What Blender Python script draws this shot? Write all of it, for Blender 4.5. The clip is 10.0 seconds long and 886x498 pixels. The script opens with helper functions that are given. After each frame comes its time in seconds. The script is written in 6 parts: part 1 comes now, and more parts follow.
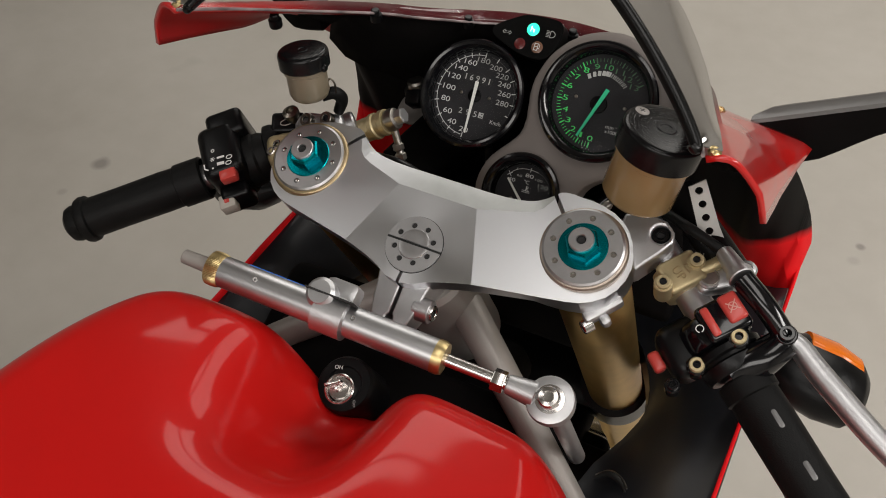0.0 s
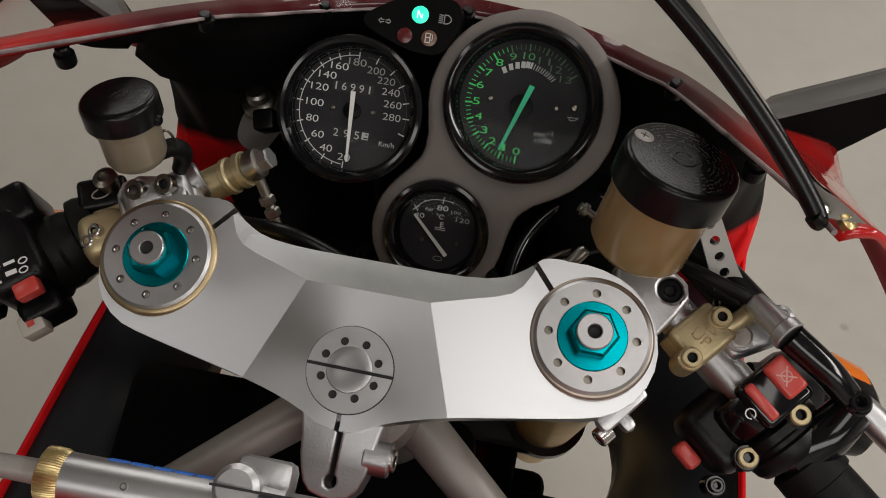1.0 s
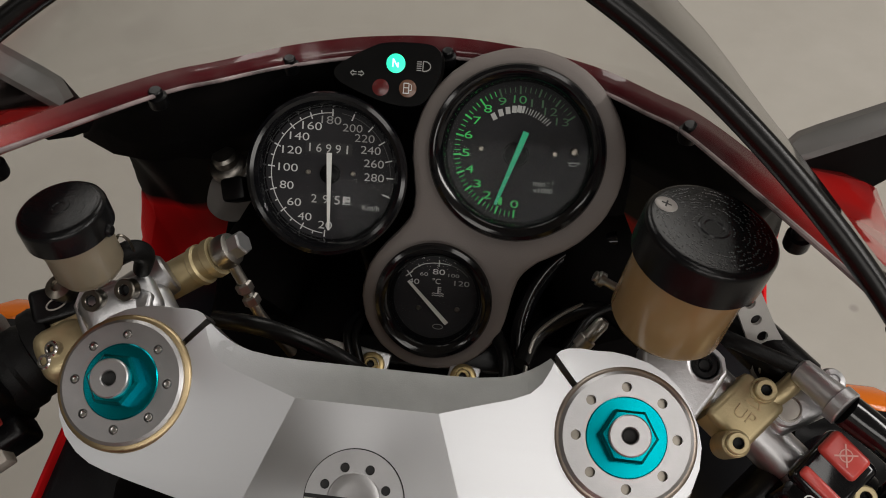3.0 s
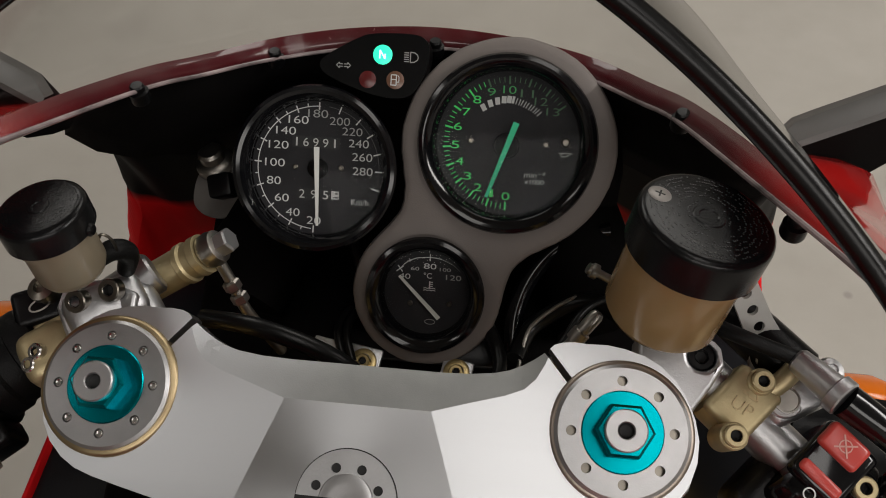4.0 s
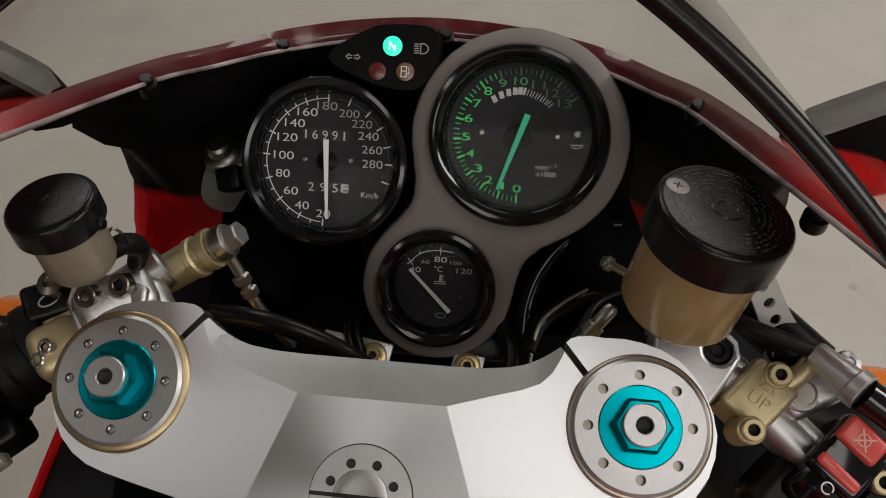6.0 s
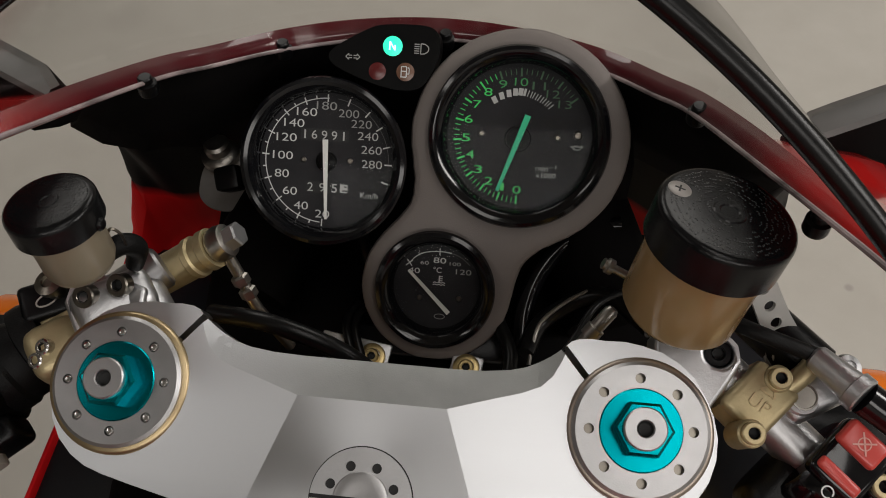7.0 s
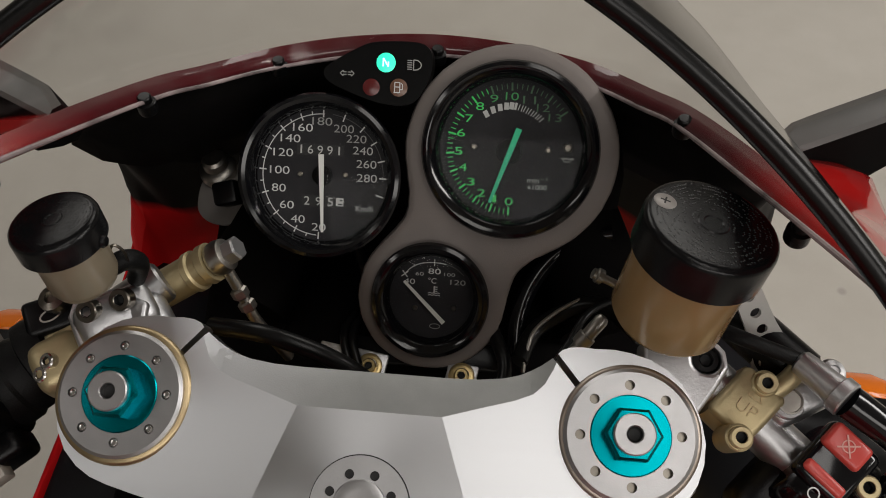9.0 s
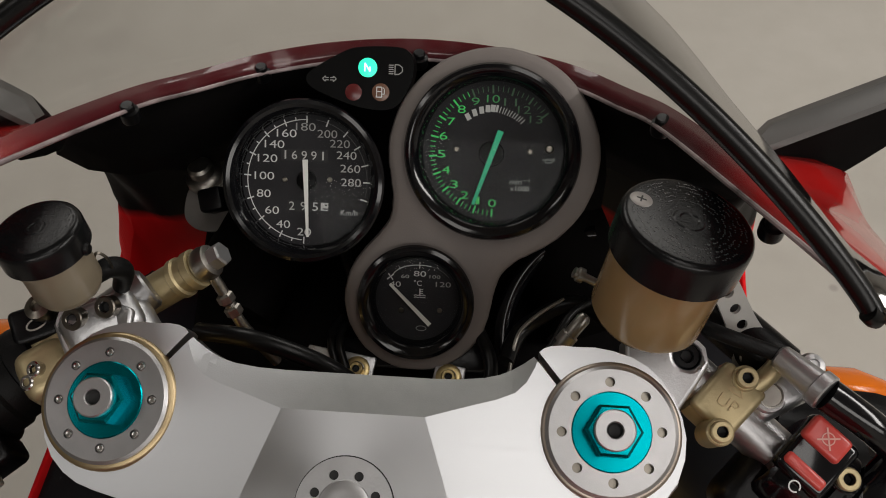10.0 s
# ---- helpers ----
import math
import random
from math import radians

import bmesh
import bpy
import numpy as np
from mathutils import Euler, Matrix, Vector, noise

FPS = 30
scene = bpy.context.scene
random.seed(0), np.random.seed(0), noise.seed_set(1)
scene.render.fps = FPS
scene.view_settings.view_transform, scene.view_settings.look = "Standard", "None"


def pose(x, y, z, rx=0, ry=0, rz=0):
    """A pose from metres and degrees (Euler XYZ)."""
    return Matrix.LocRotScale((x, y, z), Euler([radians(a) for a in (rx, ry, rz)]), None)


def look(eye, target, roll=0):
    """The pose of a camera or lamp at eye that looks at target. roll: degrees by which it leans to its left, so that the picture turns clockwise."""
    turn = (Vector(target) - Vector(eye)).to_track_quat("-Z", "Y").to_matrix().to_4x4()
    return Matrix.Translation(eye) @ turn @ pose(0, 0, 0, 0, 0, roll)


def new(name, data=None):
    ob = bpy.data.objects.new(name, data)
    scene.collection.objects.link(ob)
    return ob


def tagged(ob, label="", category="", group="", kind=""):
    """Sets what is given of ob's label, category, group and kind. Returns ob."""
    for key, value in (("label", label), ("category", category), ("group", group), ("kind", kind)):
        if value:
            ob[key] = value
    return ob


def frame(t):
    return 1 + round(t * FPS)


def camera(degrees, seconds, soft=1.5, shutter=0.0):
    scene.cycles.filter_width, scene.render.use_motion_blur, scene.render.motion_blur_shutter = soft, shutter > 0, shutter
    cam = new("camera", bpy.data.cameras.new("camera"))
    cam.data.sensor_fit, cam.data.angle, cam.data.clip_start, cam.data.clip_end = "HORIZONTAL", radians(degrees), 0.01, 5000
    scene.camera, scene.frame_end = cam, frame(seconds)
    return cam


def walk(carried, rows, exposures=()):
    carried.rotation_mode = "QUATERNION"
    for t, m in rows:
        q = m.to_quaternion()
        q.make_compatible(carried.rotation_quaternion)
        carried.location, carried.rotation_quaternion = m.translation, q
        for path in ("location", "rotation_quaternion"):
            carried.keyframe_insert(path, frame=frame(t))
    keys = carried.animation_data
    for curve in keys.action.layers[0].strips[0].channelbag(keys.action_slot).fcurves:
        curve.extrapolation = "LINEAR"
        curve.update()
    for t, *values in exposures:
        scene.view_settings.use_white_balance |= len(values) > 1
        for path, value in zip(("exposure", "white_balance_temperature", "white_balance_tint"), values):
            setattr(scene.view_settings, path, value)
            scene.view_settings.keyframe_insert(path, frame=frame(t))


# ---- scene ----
cam = camera(52.7, 10.0, soft=1.0)
PATH = [
    (0, (0.21956, -0.37747, 1.31836), (0.04531, -0.07444, 0.96085), -3.048),
    (0.5, (0.11501, -0.30490, 1.28697), (0.00757, 0.01174, 0.91522), 0.652),
    (1, (0.07333, -0.23565, 1.24574), (0.01982, 0.08126, 0.86271), 2.849),
    (1.5, (0.04755, -0.18908, 1.24232), (-0.00373, 0.12330, 0.85530), 0.741),
    (2, (0.05699, -0.17846, 1.23873), (0.00559, 0.13138, 0.84968), -0.538),
    (2.5, (0.06214, -0.17353, 1.23819), (0.00863, 0.13730, 0.85022), -1.773),
    (3, (0.05794, -0.16974, 1.23567), (0.01079, 0.14282, 0.84826), -1.349),
    (4.5, (0.05884, -0.16315, 1.22893), (0.01616, 0.14523, 0.83768), -1.875),
    (5, (0.05702, -0.16273, 1.22939), (0.01367, 0.14495, 0.83766), -2.013),
    (5.5, (0.05484, -0.16322, 1.22731), (0.01087, 0.14408, 0.83535), -2.152),
    (7, (0.05043, -0.16082, 1.22709), (0.00980, 0.14553, 0.83403), -1.395),
    (7.5, (0.05063, -0.16121, 1.22942), (0.00988, 0.14570, 0.83681), -1.240),
    (8, (0.04673, -0.16117, 1.22498), (0.00191, 0.14278, 0.83051), -1.748),
    (8.5, (0.04920, -0.15974, 1.23014), (0.00645, 0.14650, 0.83722), -1.793),
    (9, (0.05228, -0.16541, 1.23651), (0.01328, 0.14435, 0.84596), -1.749),
    (9.5, (0.05780, -0.17038, 1.23751), (0.02028, 0.14040, 0.84763), -2.021),
    (10, (0.05917, -0.16804, 1.23868), (0.02202, 0.14375, 0.84957), -2.459),
]
walk(cam, [(t, look(eye, target, roll)) for t, eye, target, roll in PATH], [(0, 0.01), (0.5, -0.1), (1.0, -0.32), (2.0, -0.45), (2.5, -0.33), (10.0, -0.3)])

# ---- world and light ----
world = bpy.data.worlds.new("garage_air")
world.use_nodes = True
world.node_tree.nodes["Background"].inputs[0].default_value = (0.9, 0.95, 1.0, 1)
world.node_tree.nodes["Background"].inputs[1].default_value = 0.02
scene.world = world
scene.view_settings.exposure = 0.0


def area_lamp(name, place, target, sx, sy, watts, colour):
    data = bpy.data.lights.new(name, "AREA")
    data.shape, data.size, data.size_y, data.energy, data.color = "RECTANGLE", sx, sy, watts, colour
    ob = new(name, data)
    ob.matrix_world = look(place, target)
    return ob


area_lamp("tube_light", (0.46, -0.42, 2.44), (0.46, -0.42, 0), 0.46, 1.1, 6.0, (1.0, 0.96, 0.92))
area_lamp("tube_light_left", (-1.36, -0.45, 2.44), (-1.36, -0.45, 0), 0.26, 0.7, 2.7, (1.0, 0.96, 0.92))
# fill lamp added behind the bike, without a known source
area_lamp("fill_lamp_back", (0.9, -2.3, 2.44), (0.9, -2.3, 0), 3.0, 1.2, 52, (1.0, 0.96, 0.92))
area_lamp("tube_light_front", (0.75, 2.45, 2.44), (0.75, 2.45, 0), 1.1, 2.3, 29, (1.0, 0.96, 0.91))
area_lamp("tube_light_front_left", (-1.1, 2.45, 2.44), (-1.1, 2.45, 0), 1.1, 2.3, 29, (1.0, 0.96, 0.91))
# fill lamp added to brighten the fairing's inside, without a known source
area_lamp("fill_lamp_side", (2.3, 0.1, 2.44), (2.3, 0.1, 0), 0.6, 1.9, 62, (1.0, 0.96, 0.92))

# ---- places ----
RAKE = radians(24.5)
HEAD = 0.92                       # height of the top yoke over the floor
# Fork frame: origin between the fork caps, x to the right, y ahead in the yoke's plane, z along the fork legs.
FW = Matrix.Translation((0, 0, HEAD)) @ Matrix.Rotation(RAKE, 4, "X")
CO, SI = math.cos(RAKE), math.sin(RAKE)


def bf(x, y, z):
    """Upright bike millimetres (origin at the yoke) to fork-frame millimetres."""
    return Vector((x, y * CO + z * SI, -y * SI + z * CO))


UP = bf(0, 0, 1)


# ---- materials ----
def mat(name, base, rough=0.5, metal=0.0, coat=0.0, noise_scale=0.0, noise_amount=0.0, bump=0.0, bump_scale=200.0, spec=0.5, rough_var=0.0):
    m = bpy.data.materials.new(name)
    m.use_nodes = True
    nt = m.node_tree
    b = nt.nodes["Principled BSDF"]
    b.inputs["Base Color"].default_value = (*base, 1)
    b.inputs["Roughness"].default_value = rough
    b.inputs["Metallic"].default_value = metal
    b.inputs["Coat Weight"].default_value = coat
    b.inputs["Coat Roughness"].default_value = 0.06
    b.inputs["Specular IOR Level"].default_value = spec
    tc = nt.nodes.new("ShaderNodeTexCoord")
    if noise_scale:
        n = nt.nodes.new("ShaderNodeTexNoise")
        n.inputs["Scale"].default_value, n.inputs["Detail"].default_value = noise_scale, 6
        nt.links.new(tc.outputs["Object"], n.inputs["Vector"])
        r = nt.nodes.new("ShaderNodeMapRange")
        r.inputs[1].default_value, r.inputs[2].default_value = 0.3, 0.7
        r.inputs[3].default_value, r.inputs[4].default_value = 1 - noise_amount, 1 + noise_amount
        nt.links.new(n.outputs["Fac"], r.inputs[0])
        mul = nt.nodes.new("ShaderNodeVectorMath")
        mul.operation = "SCALE"
        mul.inputs[0].default_value = base
        nt.links.new(r.outputs[0], mul.inputs["Scale"])
        nt.links.new(mul.outputs[0], b.inputs["Base Color"])
        if rough_var:
            q = nt.nodes.new("ShaderNodeMapRange")
            q.inputs[1].default_value, q.inputs[2].default_value = 0.3, 0.7
            q.inputs[3].default_value, q.inputs[4].default_value = max(0.02, rough - rough_var), rough + rough_var
            nt.links.new(n.outputs["Fac"], q.inputs[0])
            nt.links.new(q.outputs[0], b.inputs["Roughness"])
    if bump:
        n2 = nt.nodes.new("ShaderNodeTexNoise")
        n2.inputs["Scale"].default_value, n2.inputs["Detail"].default_value = bump_scale, 3
        nt.links.new(tc.outputs["Object"], n2.inputs["Vector"])
        bp = nt.nodes.new("ShaderNodeBump")
        bp.inputs["Strength"].default_value, bp.inputs["Distance"].default_value = bump, 0.0004
        nt.links.new(n2.outputs["Fac"], bp.inputs["Height"])
        nt.links.new(bp.outputs[0], b.inputs["Normal"])
    return m


def glow(name, colour, strength):
    m = mat(name, colour, 0.3)
    b = m.node_tree.nodes["Principled BSDF"]
    b.inputs["Emission Color"].default_value = (*colour, 1)
    b.inputs["Emission Strength"].default_value = strength
    return m


def brushed(name, base, rough, centre=None):
    """Brushed aluminium: fine lines along x, or in rings round a centre given in metres of the part's own axes."""
    m = mat(name, base, rough, 1.0)
    nt = m.node_tree
    b = nt.nodes["Principled BSDF"]
    add = lambda kind, **sets: nt.nodes.new("ShaderNode" + kind)
    tc, n, bp, r, tr = add("TexCoord"), add("TexNoise"), add("Bump"), add("MapRange"), add("VectorTransform")
    tr.vector_type, tr.convert_from, tr.convert_to = "VECTOR", "OBJECT", "WORLD"
    if centre:
        sub, sep, com, ln, pos = add("VectorMath"), add("SeparateXYZ"), add("CombineXYZ"), add("VectorMath"), add("CombineXYZ")
        sub.operation, ln.operation = "SUBTRACT", "LENGTH"
        sub.inputs[1].default_value = centre
        neg = add("Math")
        neg.operation = "MULTIPLY"
        neg.inputs[1].default_value = -1
        nt.links.new(tc.outputs["Object"], sub.inputs[0])
        nt.links.new(sub.outputs[0], sep.inputs[0])
        nt.links.new(sep.outputs[1], neg.inputs[0])
        nt.links.new(neg.outputs[0], com.inputs[0])
        nt.links.new(sep.outputs[0], com.inputs[1])
        nt.links.new(com.outputs[0], tr.inputs[0])
        nt.links.new(sub.outputs[0], ln.inputs[0])
        big = add("Math")
        big.operation = "MULTIPLY"
        big.inputs[1].default_value = 2200
        nt.links.new(ln.outputs["Value"], big.inputs[0])
        nt.links.new(big.outputs[0], pos.inputs[0])
        nt.links.new(pos.outputs[0], n.inputs["Vector"])
    else:
        mp = add("Mapping")
        mp.inputs["Scale"].default_value = (30, 2200, 30)
        nt.links.new(tc.outputs["Object"], mp.inputs["Vector"])
        nt.links.new(mp.outputs[0], n.inputs["Vector"])
        tr.inputs[0].default_value = (1, 0, 0)
    nt.links.new(tr.outputs[0], b.inputs["Tangent"])
    b.inputs["Anisotropic"].default_value = 0.7
    n.inputs["Scale"].default_value, n.inputs["Detail"].default_value = 1.0, 3
    bp.inputs["Strength"].default_value, bp.inputs["Distance"].default_value = 0.035, 0.0002
    nt.links.new(n.outputs["Fac"], bp.inputs["Height"])
    nt.links.new(bp.outputs[0], b.inputs["Normal"])
    big = add("TexNoise")
    big.inputs["Scale"].default_value, big.inputs["Detail"].default_value = 0.2, 4
    nt.links.new(n.inputs["Vector"].links[0].from_socket, big.inputs["Vector"])
    r.inputs[1].default_value, r.inputs[2].default_value = 0.3, 0.7
    r.inputs[3].default_value, r.inputs[4].default_value = rough - 0.02, rough + 0.02
    nt.links.new(big.outputs["Fac"], r.inputs[0])
    nt.links.new(r.outputs[0], b.inputs["Roughness"])
    return m


def clear(name, tint, rough=0.02, gloss=1.0, ior=1.4):
    """Thin clear sheet: see-through, with a Fresnel gloss."""
    m = bpy.data.materials.new(name)
    m.use_nodes = True
    nt = m.node_tree
    nt.nodes.remove(nt.nodes["Principled BSDF"])
    tr, gl, mix, fr = (nt.nodes.new("ShaderNode" + k) for k in ("BsdfTransparent", "BsdfGlossy", "MixShader", "Fresnel"))
    tr.inputs[0].default_value = (*tint, 1)
    gl.inputs["Roughness"].default_value = rough
    gl.inputs["Color"].default_value = (gloss, gloss, gloss, 1)
    fr.inputs[0].default_value = ior
    nt.links.new(fr.outputs[0], mix.inputs[0])
    nt.links.new(tr.outputs[0], mix.inputs[1])
    nt.links.new(gl.outputs[0], mix.inputs[2])
    nt.links.new(mix.outputs[0], nt.nodes["Material Output"].inputs[0])
    return m


M_YOKE = brushed("brushed_aluminium", (0.65, 0.66, 0.68), 0.36)
M_YOKE_MID = brushed("ring_brushed_aluminium", (0.68, 0.69, 0.71), 0.35, (0.0, -0.0355, 0.0))
M_YOKE_FRONT = mat("bead_blasted_aluminium", (0.43, 0.44, 0.435), 0.46, 1.0, noise_scale=70, noise_amount=0.07, bump=0.15, bump_scale=1800)
# base colour lightens towards the left end, to match the left wing
nt = M_YOKE_FRONT.node_tree
tc, sep, ramp, mix = (nt.nodes.new("ShaderNode" + k) for k in ("TexCoord", "SeparateXYZ", "MapRange", "MixRGB"))
nt.links.new(tc.outputs["Object"], sep.inputs[0])
nt.links.new(sep.outputs[0], ramp.inputs[0])
ramp.interpolation_type = "SMOOTHSTEP"
ramp.inputs[1].default_value, ramp.inputs[2].default_value = -0.062, 0.0
nt.links.new(ramp.outputs[0], mix.inputs[0])
mix.inputs[1].default_value = (0.64, 0.65, 0.67, 1)
nt.links.new(nt.nodes["Principled BSDF"].inputs["Base Color"].links[0].from_socket, mix.inputs[2])
nt.links.new(mix.outputs[0], nt.nodes["Principled BSDF"].inputs["Base Color"])
M_ALU = mat("cast_aluminium", (0.56, 0.56, 0.57), 0.42, 1.0, noise_scale=60, noise_amount=0.08, bump=0.25, bump_scale=900)
M_DAMPER = mat("satin_damper_aluminium", (0.50, 0.50, 0.51), 0.37, 1.0, noise_scale=60, noise_amount=0.06, bump=0.1, bump_scale=900)
M_CAP = mat("satin_aluminium", (0.46, 0.455, 0.46), 0.38, 1.0, noise_scale=90, noise_amount=0.06, bump=0.1, bump_scale=1500)
M_POLISH = mat("polished_steel", (0.68, 0.66, 0.64), 0.22, 1.0, noise_scale=80, noise_amount=0.08)
M_TEAL = mat("teal_anodised_aluminium", (0.0, 0.27, 0.32), 0.26, 1.0, noise_scale=120, noise_amount=0.06)
M_GOLD = mat("gold_anodised_metal", (0.62, 0.42, 0.15), 0.36, 1.0, noise_scale=50, noise_amount=0.08)
M_BRASS = mat("gold_zinc_plated_steel", (0.58, 0.45, 0.22), 0.34, 1.0, noise_scale=200, noise_amount=0.15)
M_GOLDPAINT = mat("gold_cast_metal", (0.52, 0.43, 0.25), 0.44, 0.7, noise_scale=60, noise_amount=0.12, bump=0.2, bump_scale=700)
M_STRAP = mat("painted_silver_strap", (0.48, 0.47, 0.45), 0.45, 0.3, noise_scale=60, noise_amount=0.08)
M_RING = mat("worn_gold_ring", (0.50, 0.39, 0.23), 0.38, 1.0, noise_scale=70, noise_amount=0.15)
# near black for holes and slits: their shade is painted in
M_HOLESHADE = mat("painted_hole_shade", (0.012, 0.012, 0.012), 0.7)
M_BLACK = mat("black_plastic", (0.0032, 0.0032, 0.0036), 0.30, noise_scale=40, noise_amount=0.25, bump=0.3, bump_scale=1600, spec=0.22)
M_CAPBLACK = mat("satin_black_cap_plastic", (0.005, 0.005, 0.0055), 0.17, noise_scale=60, noise_amount=0.2, bump=0.25, bump_scale=1500, spec=0.24)
M_RINGGREY = mat("grey_brown_ring", (0.40, 0.34, 0.29), 0.40, 1.0, noise_scale=70, noise_amount=0.15)
M_HOSE = mat("dull_steel_hose", (0.34, 0.32, 0.29), 0.36, 1.0, noise_scale=120, noise_amount=0.15)
M_ADJUSTER = mat("dull_grey_metal_plate", (0.27, 0.25, 0.235), 0.42, 0.4, noise_scale=60, noise_amount=0.12)
M_BUTTONMARK = mat("pale_red_mark", (0.60, 0.30, 0.26), 0.4)
M_GLOSSBLACK = mat("gloss_black_plastic", (0.004, 0.004, 0.005), 0.12, noise_scale=30, noise_amount=0.2, spec=0.5)
M_TRIM = mat("satin_black_rubber_trim", (0.004, 0.004, 0.004), 0.27, noise_scale=40, noise_amount=0.2, spec=0.26)
M_RUBBER = mat("black_rubber", (0.004, 0.004, 0.004), 0.5, noise_scale=50, noise_amount=0.25, bump=0.5, bump_scale=1200, spec=0.16)
M_RED = mat("gloss_red_paint", (0.47, 0.007, 0.006), 0.4, 0.0, coat=0.36, noise_scale=8, noise_amount=0.04, spec=0.1)
M_RED.node_tree.nodes["Principled BSDF"].inputs["Coat Roughness"].default_value = 0.08
M_REDIN = mat("dull_red_inside_paint", (0.40, 0.008, 0.008), 0.55, noise_scale=20, noise_amount=0.15)
M_SCREENEDGE = mat("frosted_acrylic_edge", (0.25, 0.20, 0.20), 0.25, noise_scale=40, noise_amount=0.75)
M_DARKSTEEL = mat("dark_steel", (0.22, 0.20, 0.17), 0.3, 1.0, noise_scale=150, noise_amount=0.15)
M_SIDE = mat("charcoal_side_panel", (0.011, 0.012, 0.015), 0.33, noise_scale=12, noise_amount=0.3, bump=0.2, bump_scale=900)
M_CABLE = mat("satin_black_cable", (0.006, 0.006, 0.006), 0.28, noise_scale=60, noise_amount=0.2, spec=0.22)
# liner plastic, also the near black that stands in for deep shade
M_LINERSHADE = mat("matt_black_liner_and_shade", (0.004, 0.0035, 0.0035), 0.8, noise_scale=20, noise_amount=0.3, spec=0.06)
M_DASH = mat("grey_foam_skin", (0.18, 0.157, 0.145), 0.62, noise_scale=25, noise_amount=0.08, bump=0.35, bump_scale=1400)
# base lifted a little to stand in for haze on the glass
M_FACE = mat("black_dial_face", (0.028, 0.027, 0.029), 0.6, noise_scale=20, noise_amount=0.25, spec=0.08)
M_POD = mat("satin_black_pod", (0.004, 0.004, 0.004), 0.32, noise_scale=40, noise_amount=0.2, spec=0.08)
# dimmer print colours below stand in for weaker light across the dials
M_GREENHALFLIT = mat("half_lit_green_print", (0.05, 0.30, 0.09), 0.6)
M_WHITE = mat("white_dial_print", (0.66, 0.66, 0.65), 0.6)
M_WHITE2 = mat("off_white_dial_print", (0.48, 0.48, 0.47), 0.6)
M_GREYDIM = mat("dim_grey_dial_print", (0.10, 0.10, 0.10), 0.6)
M_COUNTER = mat("black_counter_window", (0.006, 0.006, 0.006), 0.5)
M_GREY = mat("grey_dial_print", (0.35, 0.35, 0.34), 0.6)
M_GREEN = mat("green_dial_print", (0.06, 0.70, 0.15), 0.6)
M_NEEDLE = mat("white_needle", (0.8, 0.8, 0.76), 0.5)
M_NEEDLEG = mat("green_needle", (0.02, 0.55, 0.27), 0.5)
M_GLASS = clear("dial_glass", (0.97, 0.98, 0.98), 0.05, 0.5, 1.17)
M_SCREEN = clear("clear_acrylic", (0.95, 0.95, 0.94), 0.10, 0.7, 1.4)
M_AMBER = mat("amber_brake_fluid_plastic", (0.30, 0.195, 0.09), 0.2, noise_scale=25, noise_amount=0.10, rough_var=0.05)
M_AMBERPALE = mat("pale_translucent_plastic", (0.20, 0.168, 0.118), 0.30, noise_scale=25, noise_amount=0.10, rough_var=0.05)
M_ORANGE = mat("orange_lens", (0.75, 0.17, 0.01), 0.2)
M_BUTTONRED = mat("red_button_plastic", (0.50, 0.055, 0.045), 0.28)
M_BUTTONGREY = mat("grey_button_plastic", (0.45, 0.42, 0.37), 0.4)
M_FRAME = mat("grey_frame_paint", (0.30, 0.28, 0.26), 0.42, 0.3, noise_scale=30, noise_amount=0.1, bump=0.2, bump_scale=500)
# the grey sheen on the black stalk's top is put into this colour
M_MIRRORSHEEN = mat("black_mirror_shell_with_sheen", (0.085, 0.082, 0.078), 0.34, noise_scale=30, noise_amount=0.1, spec=0.45)
M_LAMPGREEN = glow("green_lamp", (0.035, 0.78, 0.50), 1.1)
M_SYMBOLGLOW = glow("pale_green_symbol", (0.55, 1.0, 0.85), 2.0)
# darkest copy of the green print, for the shaded side of the dial
M_GREENSHADE = mat("shaded_green_print", (0.05, 0.12, 0.06), 0.6)
# lighter than the cap: the glint on its raised specks is painted in
M_PRINTGLINT = mat("black_print_with_glint", (0.04, 0.04, 0.04), 0.26, spec=0.6)
M_CAPPRINT = mat("grey_raised_print", (0.16, 0.16, 0.16), 0.3)
M_LAMPRED = mat("dark_red_lens", (0.10, 0.012, 0.012), 0.25)
M_LAMPBROWN = mat("brown_lens", (0.16, 0.08, 0.05), 0.25)
M_BLUE = mat("blue_print", (0.03, 0.16, 0.62), 0.4)
M_WALL = mat("grey_wall_paint", (0.45, 0.43, 0.40), 0.8, noise_scale=1.5, noise_amount=0.06, bump=0.2, bump_scale=60)
M_CEIL = mat("dusty_ceiling", (0.30, 0.29, 0.27), 0.85, noise_scale=1.5, noise_amount=0.08)


